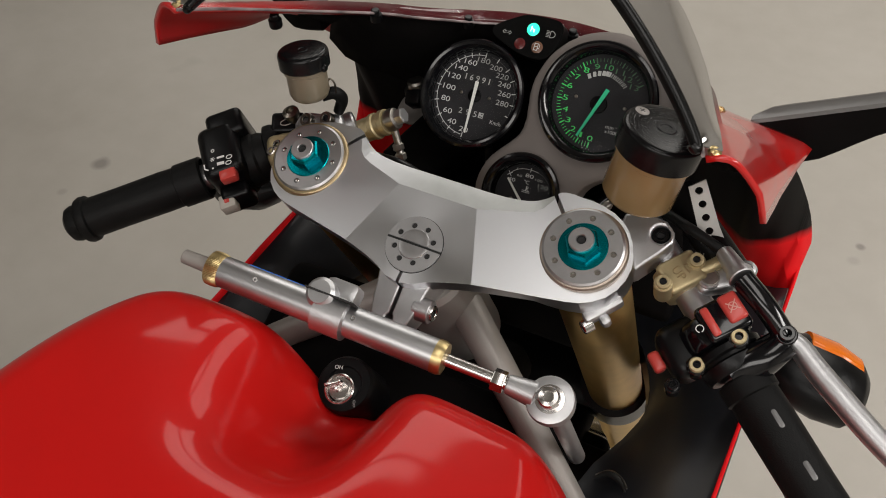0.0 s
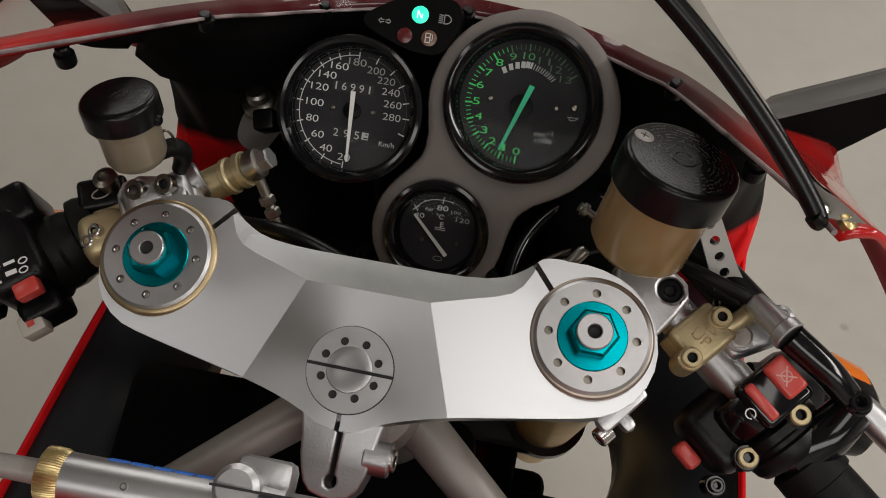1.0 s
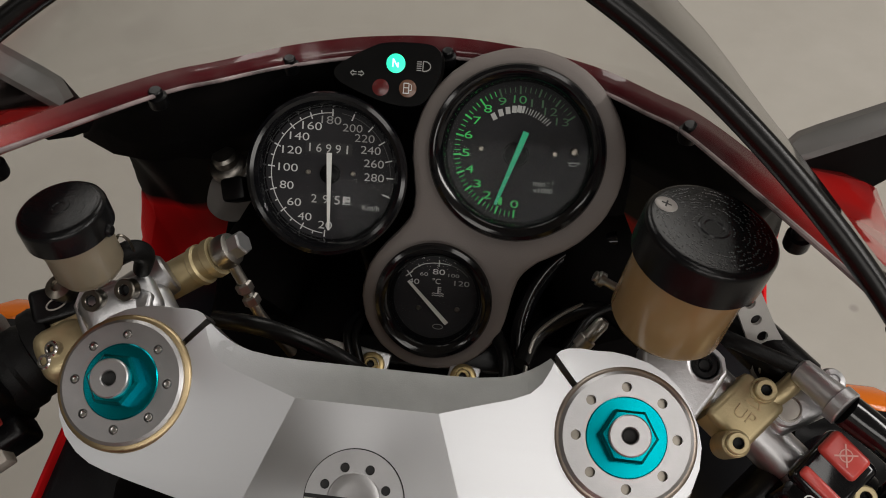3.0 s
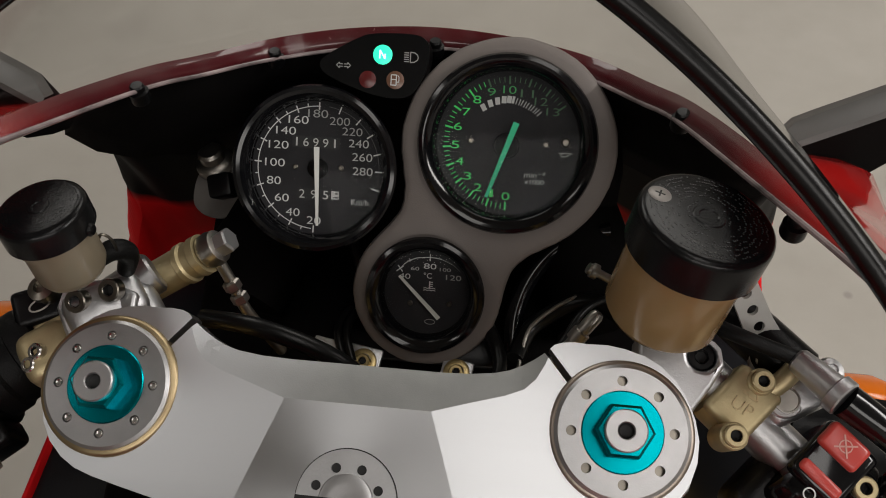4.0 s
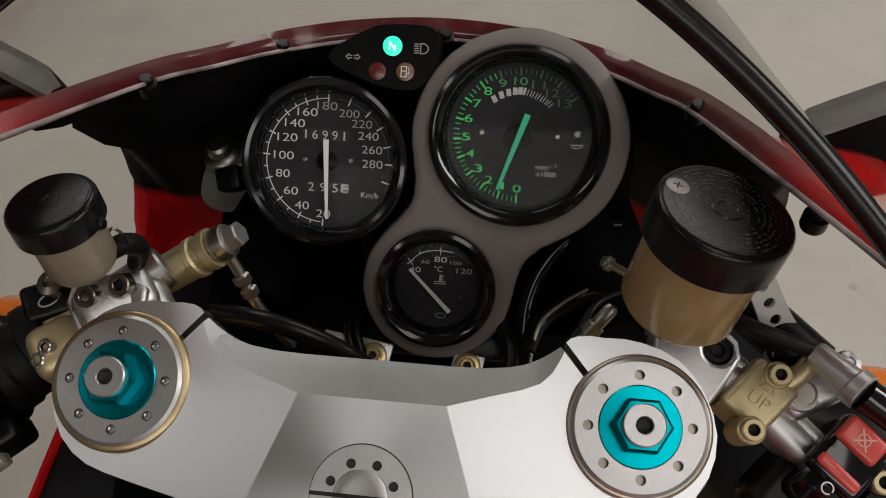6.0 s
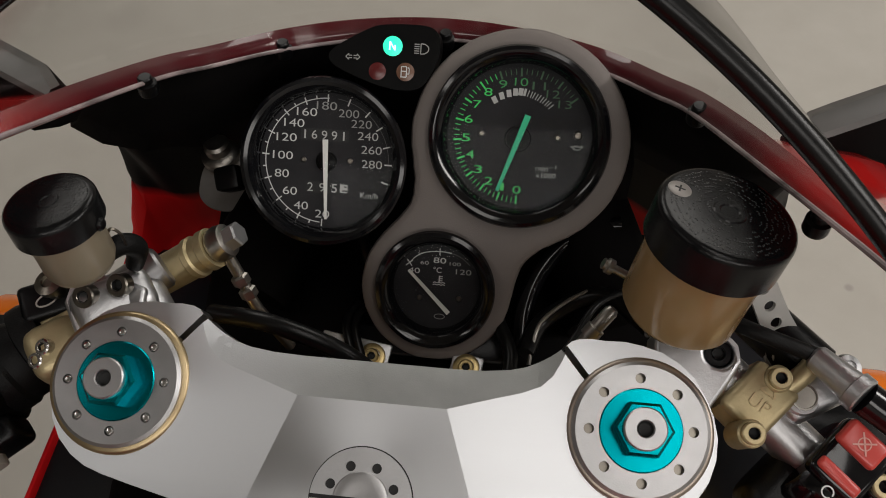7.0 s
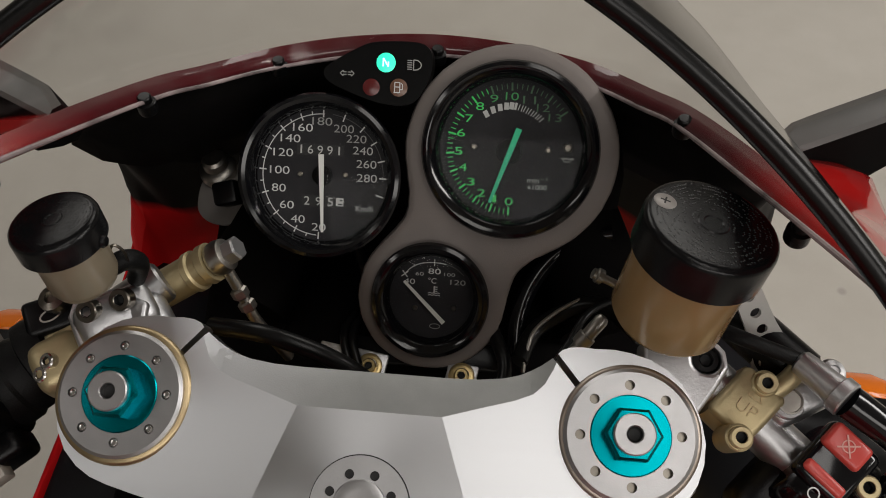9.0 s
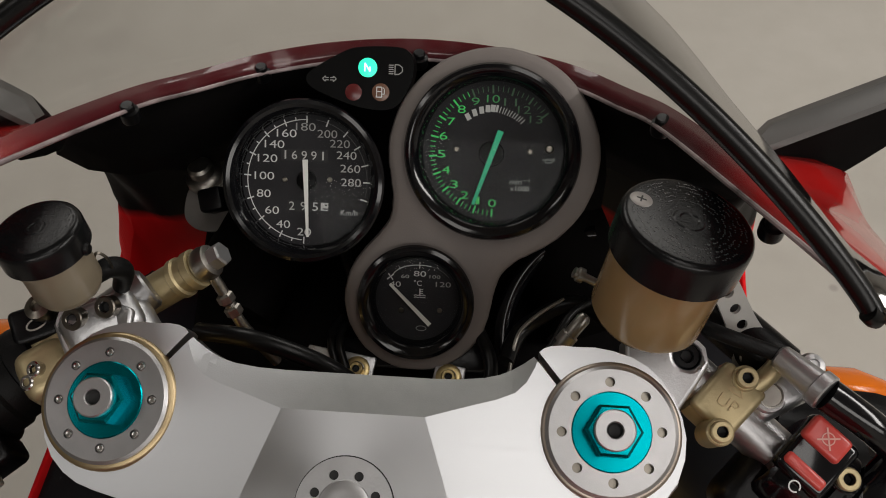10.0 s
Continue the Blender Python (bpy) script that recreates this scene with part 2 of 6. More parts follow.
def shaded_inside(name, low, high, level):
    """Inside of the fairing: red low down, its shade painted near black above a level in metres over the yoke, with a
    soft uneven edge.
    """
    m = mat(name, low, 0.6, spec=0.12)
    nt = m.node_tree
    tc, dot, n, add, step, mix = (nt.nodes.new("ShaderNode" + k) for k in ("TexCoord", "VectorMath", "TexNoise", "Math", "MapRange", "MixRGB"))
    dot.operation, dot.inputs[1].default_value = "DOT_PRODUCT", bf(-0.5, 0.3, 1)
    sep, join, fold, lean = (nt.nodes.new("ShaderNode" + k) for k in ("SeparateXYZ", "CombineXYZ", "Math", "Math"))
    fold.operation, lean.operation, lean.inputs[1].default_value = "ABSOLUTE", "MULTIPLY_ADD", -0.12
    nt.links.new(tc.outputs["Object"], sep.inputs[0])
    nt.links.new(sep.outputs[0], fold.inputs[0])
    nt.links.new(sep.outputs[0], lean.inputs[0])
    nt.links.new(fold.outputs[0], lean.inputs[2])
    nt.links.new(lean.outputs[0], join.inputs[0])
    nt.links.new(sep.outputs[1], join.inputs[1])
    nt.links.new(sep.outputs[2], join.inputs[2])
    nt.links.new(join.outputs[0], dot.inputs[0])
    n.inputs["Scale"].default_value = 30
    nt.links.new(tc.outputs["Object"], n.inputs["Vector"])
    add.operation, add.inputs[1].default_value = "MULTIPLY_ADD", 0.012
    nt.links.new(n.outputs["Fac"], add.inputs[0])
    nt.links.new(dot.outputs["Value"], add.inputs[2])
    step.inputs[1].default_value, step.inputs[2].default_value = level, level + 0.012
    nt.links.new(add.outputs[0], step.inputs[0])
    nt.links.new(step.outputs[0], mix.inputs[0])
    mix.inputs[1].default_value, mix.inputs[2].default_value = (*low, 1), (*high, 1)
    nt.links.new(mix.outputs[0], nt.nodes["Principled BSDF"].inputs["Base Color"])
    return m


def shaded_lip_paint(name, back, front, start, end):
    """Gloss red paint with shade put into its colour: it darkens along the bike between two places in metres ahead of
    the yoke.
    """
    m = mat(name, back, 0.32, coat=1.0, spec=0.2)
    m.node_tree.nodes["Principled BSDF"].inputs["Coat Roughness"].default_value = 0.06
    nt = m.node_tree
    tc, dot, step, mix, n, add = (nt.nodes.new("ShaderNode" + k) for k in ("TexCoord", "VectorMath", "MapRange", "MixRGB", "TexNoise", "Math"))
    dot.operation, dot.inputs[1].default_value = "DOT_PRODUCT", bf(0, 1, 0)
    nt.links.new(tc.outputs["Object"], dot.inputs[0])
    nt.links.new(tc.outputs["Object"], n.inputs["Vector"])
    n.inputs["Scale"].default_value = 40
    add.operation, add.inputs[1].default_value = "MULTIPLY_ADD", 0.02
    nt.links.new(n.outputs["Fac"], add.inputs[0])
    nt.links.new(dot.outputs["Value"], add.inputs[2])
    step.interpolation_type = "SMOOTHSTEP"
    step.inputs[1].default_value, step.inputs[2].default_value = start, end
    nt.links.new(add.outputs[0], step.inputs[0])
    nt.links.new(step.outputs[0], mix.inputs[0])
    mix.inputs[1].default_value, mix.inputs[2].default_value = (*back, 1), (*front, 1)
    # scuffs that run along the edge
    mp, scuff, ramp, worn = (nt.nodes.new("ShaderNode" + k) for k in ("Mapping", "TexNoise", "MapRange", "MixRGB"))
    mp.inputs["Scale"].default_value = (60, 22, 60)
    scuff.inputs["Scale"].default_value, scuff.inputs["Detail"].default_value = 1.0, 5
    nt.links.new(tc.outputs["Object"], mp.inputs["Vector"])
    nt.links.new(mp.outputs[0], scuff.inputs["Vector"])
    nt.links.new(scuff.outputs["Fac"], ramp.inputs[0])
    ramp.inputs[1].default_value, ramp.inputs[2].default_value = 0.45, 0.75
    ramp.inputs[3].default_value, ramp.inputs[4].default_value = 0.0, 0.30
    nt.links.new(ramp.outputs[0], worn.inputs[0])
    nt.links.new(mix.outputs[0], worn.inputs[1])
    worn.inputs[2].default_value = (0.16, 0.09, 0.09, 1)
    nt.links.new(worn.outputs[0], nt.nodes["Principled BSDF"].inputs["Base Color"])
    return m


# the dark red ends paint the shade on the lip and nose
M_LIPIN = shaded_lip_paint("lip_red_with_shade", (0.50, 0.008, 0.007), (0.075, 0.005, 0.009), 0.03, 0.13)
M_LIPOUT = shaded_lip_paint("nose_red_with_shade", (0.50, 0.008, 0.007), (0.085, 0.005, 0.009), 0.14, 0.21)
# the near black paints the shade high up inside the red fairing
M_INSIDE = shaded_inside("red_fairing_inside_with_shade", (0.80, 0.010, 0.014), (0.004, 0.0035, 0.0035), -0.178)


# oil spots on the floor: x, y, radius, darkness
SPOTS = [(-1.27, 0.64, 0.022, 0.6), (-1.115, 0.834, 0.018, 0.85), (0.334, 1.11, 0.010, 0.6), (0.329, 1.064, 0.014, 0.88), (0.608, 0.782, 0.008, 0.75), (-1.281, 0.527, 0.012, 0.85), (-0.846, 1.369, 0.06, 0.93)]


def concrete():
    m = mat("sealed_concrete", (0.40, 0.375, 0.335), 0.55)
    nt = m.node_tree
    b = nt.nodes["Principled BSDF"]
    tc = nt.nodes.new("ShaderNodeTexCoord")
    big, mid, spot = (nt.nodes.new("ShaderNodeTexNoise") for _ in range(3))
    for n, s, d in ((big, 1.6, 5), (mid, 14, 6), (spot, 3.2, 2)):
        n.inputs["Scale"].default_value, n.inputs["Detail"].default_value = s, d
        nt.links.new(tc.outputs["Object"], n.inputs["Vector"])
    ramp = nt.nodes.new("ShaderNodeValToRGB")
    ramp.color_ramp.elements[0].position, ramp.color_ramp.elements[0].color = 0.3, (0.36, 0.335, 0.295, 1)
    ramp.color_ramp.elements[1].position, ramp.color_ramp.elements[1].color = 0.7, (0.44, 0.415, 0.375, 1)
    add = nt.nodes.new("ShaderNodeMath")
    add.operation = "MULTIPLY_ADD"
    add.inputs[1].default_value, add.inputs[2].default_value = 0.3, 0.0
    nt.links.new(mid.outputs["Fac"], add.inputs[0])
    s2 = nt.nodes.new("ShaderNodeMath")
    s2.operation = "MULTIPLY_ADD"
    s2.inputs[1].default_value = 0.7
    nt.links.new(big.outputs["Fac"], s2.inputs[0])
    nt.links.new(add.outputs[0], s2.inputs[2])
    nt.links.new(s2.outputs[0], ramp.inputs[0])
    stain = nt.nodes.new("ShaderNodeMapRange")
    stain.inputs[1].default_value, stain.inputs[2].default_value = 0.70, 0.78
    stain.inputs[3].default_value, stain.inputs[4].default_value = 1.0, 0.62
    nt.links.new(spot.outputs["Fac"], stain.inputs[0])
    mul = nt.nodes.new("ShaderNodeVectorMath")
    mul.operation = "SCALE"
    nt.links.new(ramp.outputs[0], mul.inputs[0])
    nt.links.new(stain.outputs[0], mul.inputs["Scale"])
    last = mul.outputs[0]
    for x, y, r, dark in SPOTS:
        sub, ln, wob, put, tone = (nt.nodes.new("ShaderNode" + k) for k in ("VectorMath", "VectorMath", "Math", "MapRange", "VectorMath"))
        sub.operation, ln.operation, wob.operation, tone.operation = "SUBTRACT", "LENGTH", "MULTIPLY_ADD", "SCALE"
        sub.inputs[1].default_value = (x, y, 0)
        nt.links.new(tc.outputs["Object"], sub.inputs[0])
        nt.links.new(sub.outputs[0], ln.inputs[0])
        wob.inputs[1].default_value = r * 1.2
        nt.links.new(mid.outputs["Fac"], wob.inputs[0])
        nt.links.new(ln.outputs["Value"], wob.inputs[2])
        put.inputs[1].default_value, put.inputs[2].default_value = r * 1.1, r * 1.8
        put.inputs[3].default_value, put.inputs[4].default_value = dark, 1.0
        nt.links.new(wob.outputs[0], put.inputs[0])
        nt.links.new(last, tone.inputs[0])
        nt.links.new(put.outputs[0], tone.inputs["Scale"])
        last = tone.outputs[0]
    nt.links.new(last, b.inputs["Base Color"])
    bp = nt.nodes.new("ShaderNodeBump")
    bp.inputs["Strength"].default_value, bp.inputs["Distance"].default_value = 0.2, 0.002
    nt.links.new(mid.outputs["Fac"], bp.inputs["Height"])
    nt.links.new(bp.outputs[0], b.inputs["Normal"])
    return m


M_FLOOR = concrete()


# ---- mesh helpers (millimetres) ----
def axes(direction, hint=(0, 0, 1)):
    """Two unit vectors across a direction; the second lies nearest the hint."""
    d = Vector(direction).normalized()
    h = Vector(hint)
    if abs(d.dot(h.normalized())) > 0.98:
        h = Vector((0, 1, 0))
    a = h.cross(d).normalized()
    return a, d.cross(a).normalized()


def shade(bm, flat=35):
    for f in bm.faces:
        f.smooth = True
    for e in bm.edges:
        if len(e.link_faces) == 2 and e.calc_face_angle(0) > radians(flat):
            e.smooth = False


def part(name, bm, material, parent, label="", flat=35, facing=None):
    """Links a bmesh in fork-frame millimetres as one mesh object under a thing or a part."""
    bmesh.ops.recalc_face_normals(bm, faces=bm.faces)
    if facing is not None and sum((f.normal * f.calc_area() for f in bm.faces), Vector()).dot(Vector(facing)) < 0:
        bmesh.ops.reverse_faces(bm, faces=bm.faces)
    for v in bm.verts:
        v.co *= 0.001
    shade(bm, flat)
    me = bpy.data.meshes.new(name)
    bm.to_mesh(me)
    bm.free()
    for m in material if isinstance(material, (list, tuple)) else [material]:
        me.materials.append(m)
    ob = new(name, me)
    ob.parent = parent
    if parent is None or parent.parent is None:
        ob.matrix_basis = FW
    if label:
        ob["label"] = label
    return ob


def lathe(bm, base, direction, profile, n=32, hint=(0, 0, 1), close=True):
    """Turns a profile of (radius, height) pairs round an axis."""
    base, d = Vector(base), Vector(direction).normalized()
    a, b = axes(d, hint)
    rings = []
    for r, h in profile:
        if r < 1e-6:
            rings.append([bm.verts.new(base + d * h)])
        else:
            rings.append([bm.verts.new(base + d * h + (a * math.cos(k) + b * math.sin(k)) * r) for k in (2 * math.pi * i / n for i in range(n))])
    for p, q in zip(rings, rings[1:]):
        for i in range(n):
            j = (i + 1) % n
            if len(p) == 1 and len(q) == 1:
                break
            if len(p) == 1:
                bm.faces.new((p[0], q[i], q[j]))
            elif len(q) == 1:
                bm.faces.new((p[i], p[j], q[0]))
            else:
                bm.faces.new((p[i], p[j], q[j], q[i]))
    if close:
        for ring in (rings[0], rings[-1]):
            if len(ring) > 2:
                bm.faces.new(ring)
    return bm


def rod(bm, p, q, r0, r1=None, n=20, bevel=0.0):
    p, q = Vector(p), Vector(q)
    r1 = r0 if r1 is None else r1
    length = (q - p).length
    c = bevel or min(r0, r1, length / 2) * 0.12
    return lathe(bm, p, q - p, [(r0 - c, 0), (r0, c), (r1, length - c), (r1 - c, length)], n)


def box(bm, centre, size, ax=None, bevel=1.0, segs=2):
    """A bevelled block; ax: its three axes."""
    t = bmesh.new()
    bmesh.ops.create_cube(t, size=1.0)
    for v in t.verts:
        v.co = Vector((v.co.x * size[0], v.co.y * size[1], v.co.z * size[2]))
    if bevel:
        bmesh.ops.bevel(t, geom=list(t.edges), offset=bevel, segments=segs, profile=0.5, affect="EDGES")
    m = Matrix(ax).transposed() if ax else Matrix.Identity(3)
    made = {}
    for v in t.verts:
        made[v] = bm.verts.new(Vector(centre) + m @ v.co)
    for f in t.faces:
        bm.faces.new([made[v] for v in f.verts])
    t.free()
    return bm


def spline(points, steps=8, closed=False):
    """Catmull-Rom through points."""
    pts = [Vector(p) for p in points]
    n = len(pts)
    out = []
    for i in range(n if closed else n - 1):
        if closed:
            p0, p1, p2, p3 = (pts[(i + k) % n] for k in (-1, 0, 1, 2))
        else:
            p0, p1, p2, p3 = pts[max(i - 1, 0)], pts[i], pts[i + 1], pts[min(i + 2, n - 1)]
        for k in range(steps):
            t = k / steps
            out.append(0.5 * (2 * p1 + (p2 - p0) * t + (2 * p0 - 5 * p1 + 4 * p2 - p3) * t * t + (3 * p1 - p0 - 3 * p2 + p3) * t ** 3))
    if not closed:
        out.append(pts[-1])
    return out


def tube(bm, points, r, n=12, steps=8, smooth=True):
    """A round tube along a smooth line; r: a radius, or one for each point of the finished line."""
    pts = spline(points, steps) if smooth else [Vector(p) for p in points]
    rings, side = [], None
    for i, p in enumerate(pts):
        d = (pts[min(i + 1, len(pts) - 1)] - pts[max(i - 1, 0)]).normalized()
        side = axes(d)[0] if side is None else (side - d * side.dot(d)).normalized()
        other = d.cross(side)
        rr = r(i / (len(pts) - 1)) if callable(r) else r
        rings.append([bm.verts.new(p + (side * math.cos(k) + other * math.sin(k)) * rr) for k in (2 * math.pi * j / n for j in range(n))])
    for a, b in zip(rings, rings[1:]):
        for i in range(n):
            j = (i + 1) % n
            bm.faces.new((a[i], a[j], b[j], b[i]))
    bm.faces.new(rings[0])
    bm.faces.new(rings[-1])
    return bm


def sheet(bm, rows):
    """A grid of quads through rows of points."""
    grid = [[bm.verts.new(p) for p in row] for row in rows]
    for a, b in zip(grid, grid[1:]):
        for i in range(len(a) - 1):
            bm.faces.new((a[i], a[i + 1], b[i + 1], b[i]))
    return bm


def plate(bm, outline, holes, z0, z1, place=None, height=None):
    """A plate with holes from 2D outlines: walls all round; place maps (x, y, z); height(x, y) bends the top."""
    place = place or (lambda x, y, z: Vector((x, y, z)))
    loops = [outline, *holes]
    for level, z in enumerate((z0, z1)):
        t = bmesh.new()
        edges = []
        for loop in loops:
            vs = [t.verts.new((x, y, 0)) for x, y in loop]
            edges += [t.edges.new((vs[i], vs[(i + 1) % len(vs)])) for i in range(len(vs))]
        bmesh.ops.triangle_fill(t, edges=edges, use_beauty=True, use_dissolve=False)
        made = {}
        for v in t.verts:
            made[v] = bm.verts.new(place(v.co.x, v.co.y, z))
        for f in t.faces:
            bm.faces.new([made[v] for v in f.verts])
        t.free()
    for loop in loops:
        a = [bm.verts.new(place(x, y, z0)) for x, y in loop]
        b = [bm.verts.new(place(x, y, z1)) for x, y in loop]
        for i in range(len(loop)):
            j = (i + 1) % len(loop)
            bm.faces.new((a[i], a[j], b[j], b[i]))
    bmesh.ops.remove_doubles(bm, verts=bm.verts, dist=0.01)
    return bm


def circle(cx, cy, r, n=24, start=0.0):
    return [(cx + r * math.cos(start + 2 * math.pi * i / n), cy + r * math.sin(start + 2 * math.pi * i / n)) for i in range(n)]


def thicken(ob, mm, offset=-1.0):
    s = ob.modifiers.new("thickness", "SOLIDIFY")
    s.thickness, s.offset = mm / 1000, offset
    return s


def socket_bolt(parent, place, direction, r=4.5, h=4.0, material=None, name="bolt"):
    """A socket-head bolt with a recessed hexagon."""
    bm = lathe(bmesh.new(), place, direction, [(r, -h), (r, -0.6), (r - 0.6, 0), (r * 0.55, 0), (r * 0.5, -0.3)], 18, close=False)
    ob = part(name, bm, material or M_BRASS, parent)
    bm = lathe(bmesh.new(), place, direction, [(r * 0.5, -0.3), (r * 0.5, -h * 0.6), (0, -h * 0.6)], 6, close=False)
    part(name + "_socket", bm, M_HOLESHADE, parent)
    return ob


def lettering(name, string, place, right, up, size, material, parent, align="CENTER", depth=0.05, squash=1.0, width=0.0, bold=0.0):
    """Flat letters at a place in fork-frame millimetres, from the built-in font; with a width, size is the height of the letters."""
    cu = bpy.data.curves.new(name, "FONT")
    cu.body, cu.size, cu.align_x, cu.align_y, cu.extrude = string, size, align, "CENTER", depth
    cu.offset = bold * size
    tmp = bpy.data.objects.new(name, cu)
    scene.collection.objects.link(tmp)
    me = bpy.data.meshes.new_from_object(tmp.evaluated_get(bpy.context.evaluated_depsgraph_get()))
    bpy.data.objects.remove(tmp)
    bpy.data.curves.remove(cu)
    right, up = Vector(right).normalized(), Vector(up).normalized()
    out = right.cross(up)
    if width:
        xs, ys = [v.co.x for v in me.vertices], [v.co.y for v in me.vertices]
        for v in me.vertices:
            v.co.x = (v.co.x - (max(xs) + min(xs)) / 2) * width / (max(xs) - min(xs))
            v.co.y = (v.co.y - (max(ys) + min(ys)) / 2) * size / (max(ys) - min(ys))
    for v in me.vertices:
        v.co = (Vector(place) + right * v.co.x * squash + up * v.co.y + out * v.co.z) * 0.001
    me.name = name
    me.materials.clear()
    me.materials.append(material)
    ob = new(name, me)
    ob.parent = parent
    if parent.parent is None:
        ob.matrix_basis = FW
    return ob


# ---- the garage ----
def slab(name, lo, hi, material, label, category):
    bm = bmesh.new()
    bmesh.ops.create_cube(bm, size=1.0)
    for v in bm.verts:
        v.co = Vector([(a + b) / 2 + c * (b - a) for a, b, c in zip(lo, hi, v.co)])
    me = bpy.data.meshes.new(name)
    bm.to_mesh(me)
    bm.free()
    me.materials.append(material)
    return tagged(new(name, me), label, category, kind="structure")


slab("floor", (-4, -3.5, -0.1), (4, 4.5, 0), M_FLOOR, "pale grey sealed concrete garage floor with faint stains", "floor")
slab("wall_north", (-4.15, 4.5, -0.1), (4.15, 4.65, 2.6), M_WALL, "plain grey painted garage wall", "wall")
slab("wall_south", (-4.15, -3.65, -0.1), (4.15, -3.5, 2.6), M_WALL, "plain grey painted garage wall", "wall")
slab("wall_east", (4, -3.5, -0.1), (4.15, 4.5, 2.6), M_WALL, "plain grey painted garage wall", "wall")
slab("wall_west", (-4.15, -3.5, -0.1), (-4, 4.5, 2.6), M_WALL, "plain grey painted garage wall", "wall")
slab("ceiling", (-4.15, -3.65, 2.6), (4.15, 4.65, 2.7), M_CEIL, "dull grey garage ceiling", "ceiling")

# ---- unseen light housings, added over the lamps ----
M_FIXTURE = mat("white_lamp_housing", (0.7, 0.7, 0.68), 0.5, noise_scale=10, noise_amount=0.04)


def added_light_housing(x, y, sx, sy):
    light = new("added_light_housing")
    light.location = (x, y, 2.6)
    tagged(light, "added white light housing under the garage ceiling, unseen", "ceiling light", group="ceiling lights")
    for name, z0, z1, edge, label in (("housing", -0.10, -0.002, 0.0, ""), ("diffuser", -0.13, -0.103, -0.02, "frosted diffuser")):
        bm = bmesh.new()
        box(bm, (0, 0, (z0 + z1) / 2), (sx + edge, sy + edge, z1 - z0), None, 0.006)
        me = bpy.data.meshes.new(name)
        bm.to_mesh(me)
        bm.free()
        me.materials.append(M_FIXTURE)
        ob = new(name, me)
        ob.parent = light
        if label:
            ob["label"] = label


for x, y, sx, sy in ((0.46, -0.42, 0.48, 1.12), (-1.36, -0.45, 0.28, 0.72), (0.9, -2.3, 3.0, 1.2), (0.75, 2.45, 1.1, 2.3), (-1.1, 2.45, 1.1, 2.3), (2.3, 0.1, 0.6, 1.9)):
    added_light_housing(x, y, sx, sy)

# ---- the motorcycle ----
bike = new("motorcycle")
bike.empty_display_size = 0.1
tagged(bike, "red sport motorcycle with a brushed aluminium top yoke and clear windscreen", "motorcycle")

# -- top yoke --
STEM = (0.0, -35.5)


# crease between a side facet and the front facet, from the middle facet's corner to the clamp's slit
CREASE = ((29, 1), (45, 6.2), (57, 9.9), (64.2, 13.1), (68.6, 17.6), (71.8, 24), (72.8, 26.8))


def side_fall(x, y):
    s = max(0.0, (abs(x) - 29) * 0.94 + (y - 1) * 0.34)
    return 0.105 * s + 0.0003 * s * s


def crease_foot(x, y):
    """The nearest point of the crease line and whether the place lies ahead of it."""
    line = ((-29, 1), *CREASE)
    best = None
    for (ax, ay), (bx, by) in zip(line, line[1:]):
        t = max(0.0, min(1.0, ((x - ax) * (bx - ax) + (y - ay) * (by - ay)) / ((bx - ax) ** 2 + (by - ay) ** 2)))
        fx, fy = ax + t * (bx - ax), ay + t * (by - ay)
        d = math.hypot(x - fx, y - fy)
        if best is None or d < best[0] - 1e-9:
            best = (d, fx, fy, (bx - ax) * (y - ay) - (by - ay) * (x - ax) > 0)
    return best


def yoke_height(x, y):
    """The top is flat in the middle, falls outwards at the sides and rolls down at the front."""
    d, fx, fy, ahead = crease_foot(abs(x), y)
    if ahead and abs(x) < 73:
        return 1.0 - side_fall(fx, fy) - 0.38 * d - max(0.0, d - 8) ** 2 * 0.006
    return 1.0 - side_fall(x, y)


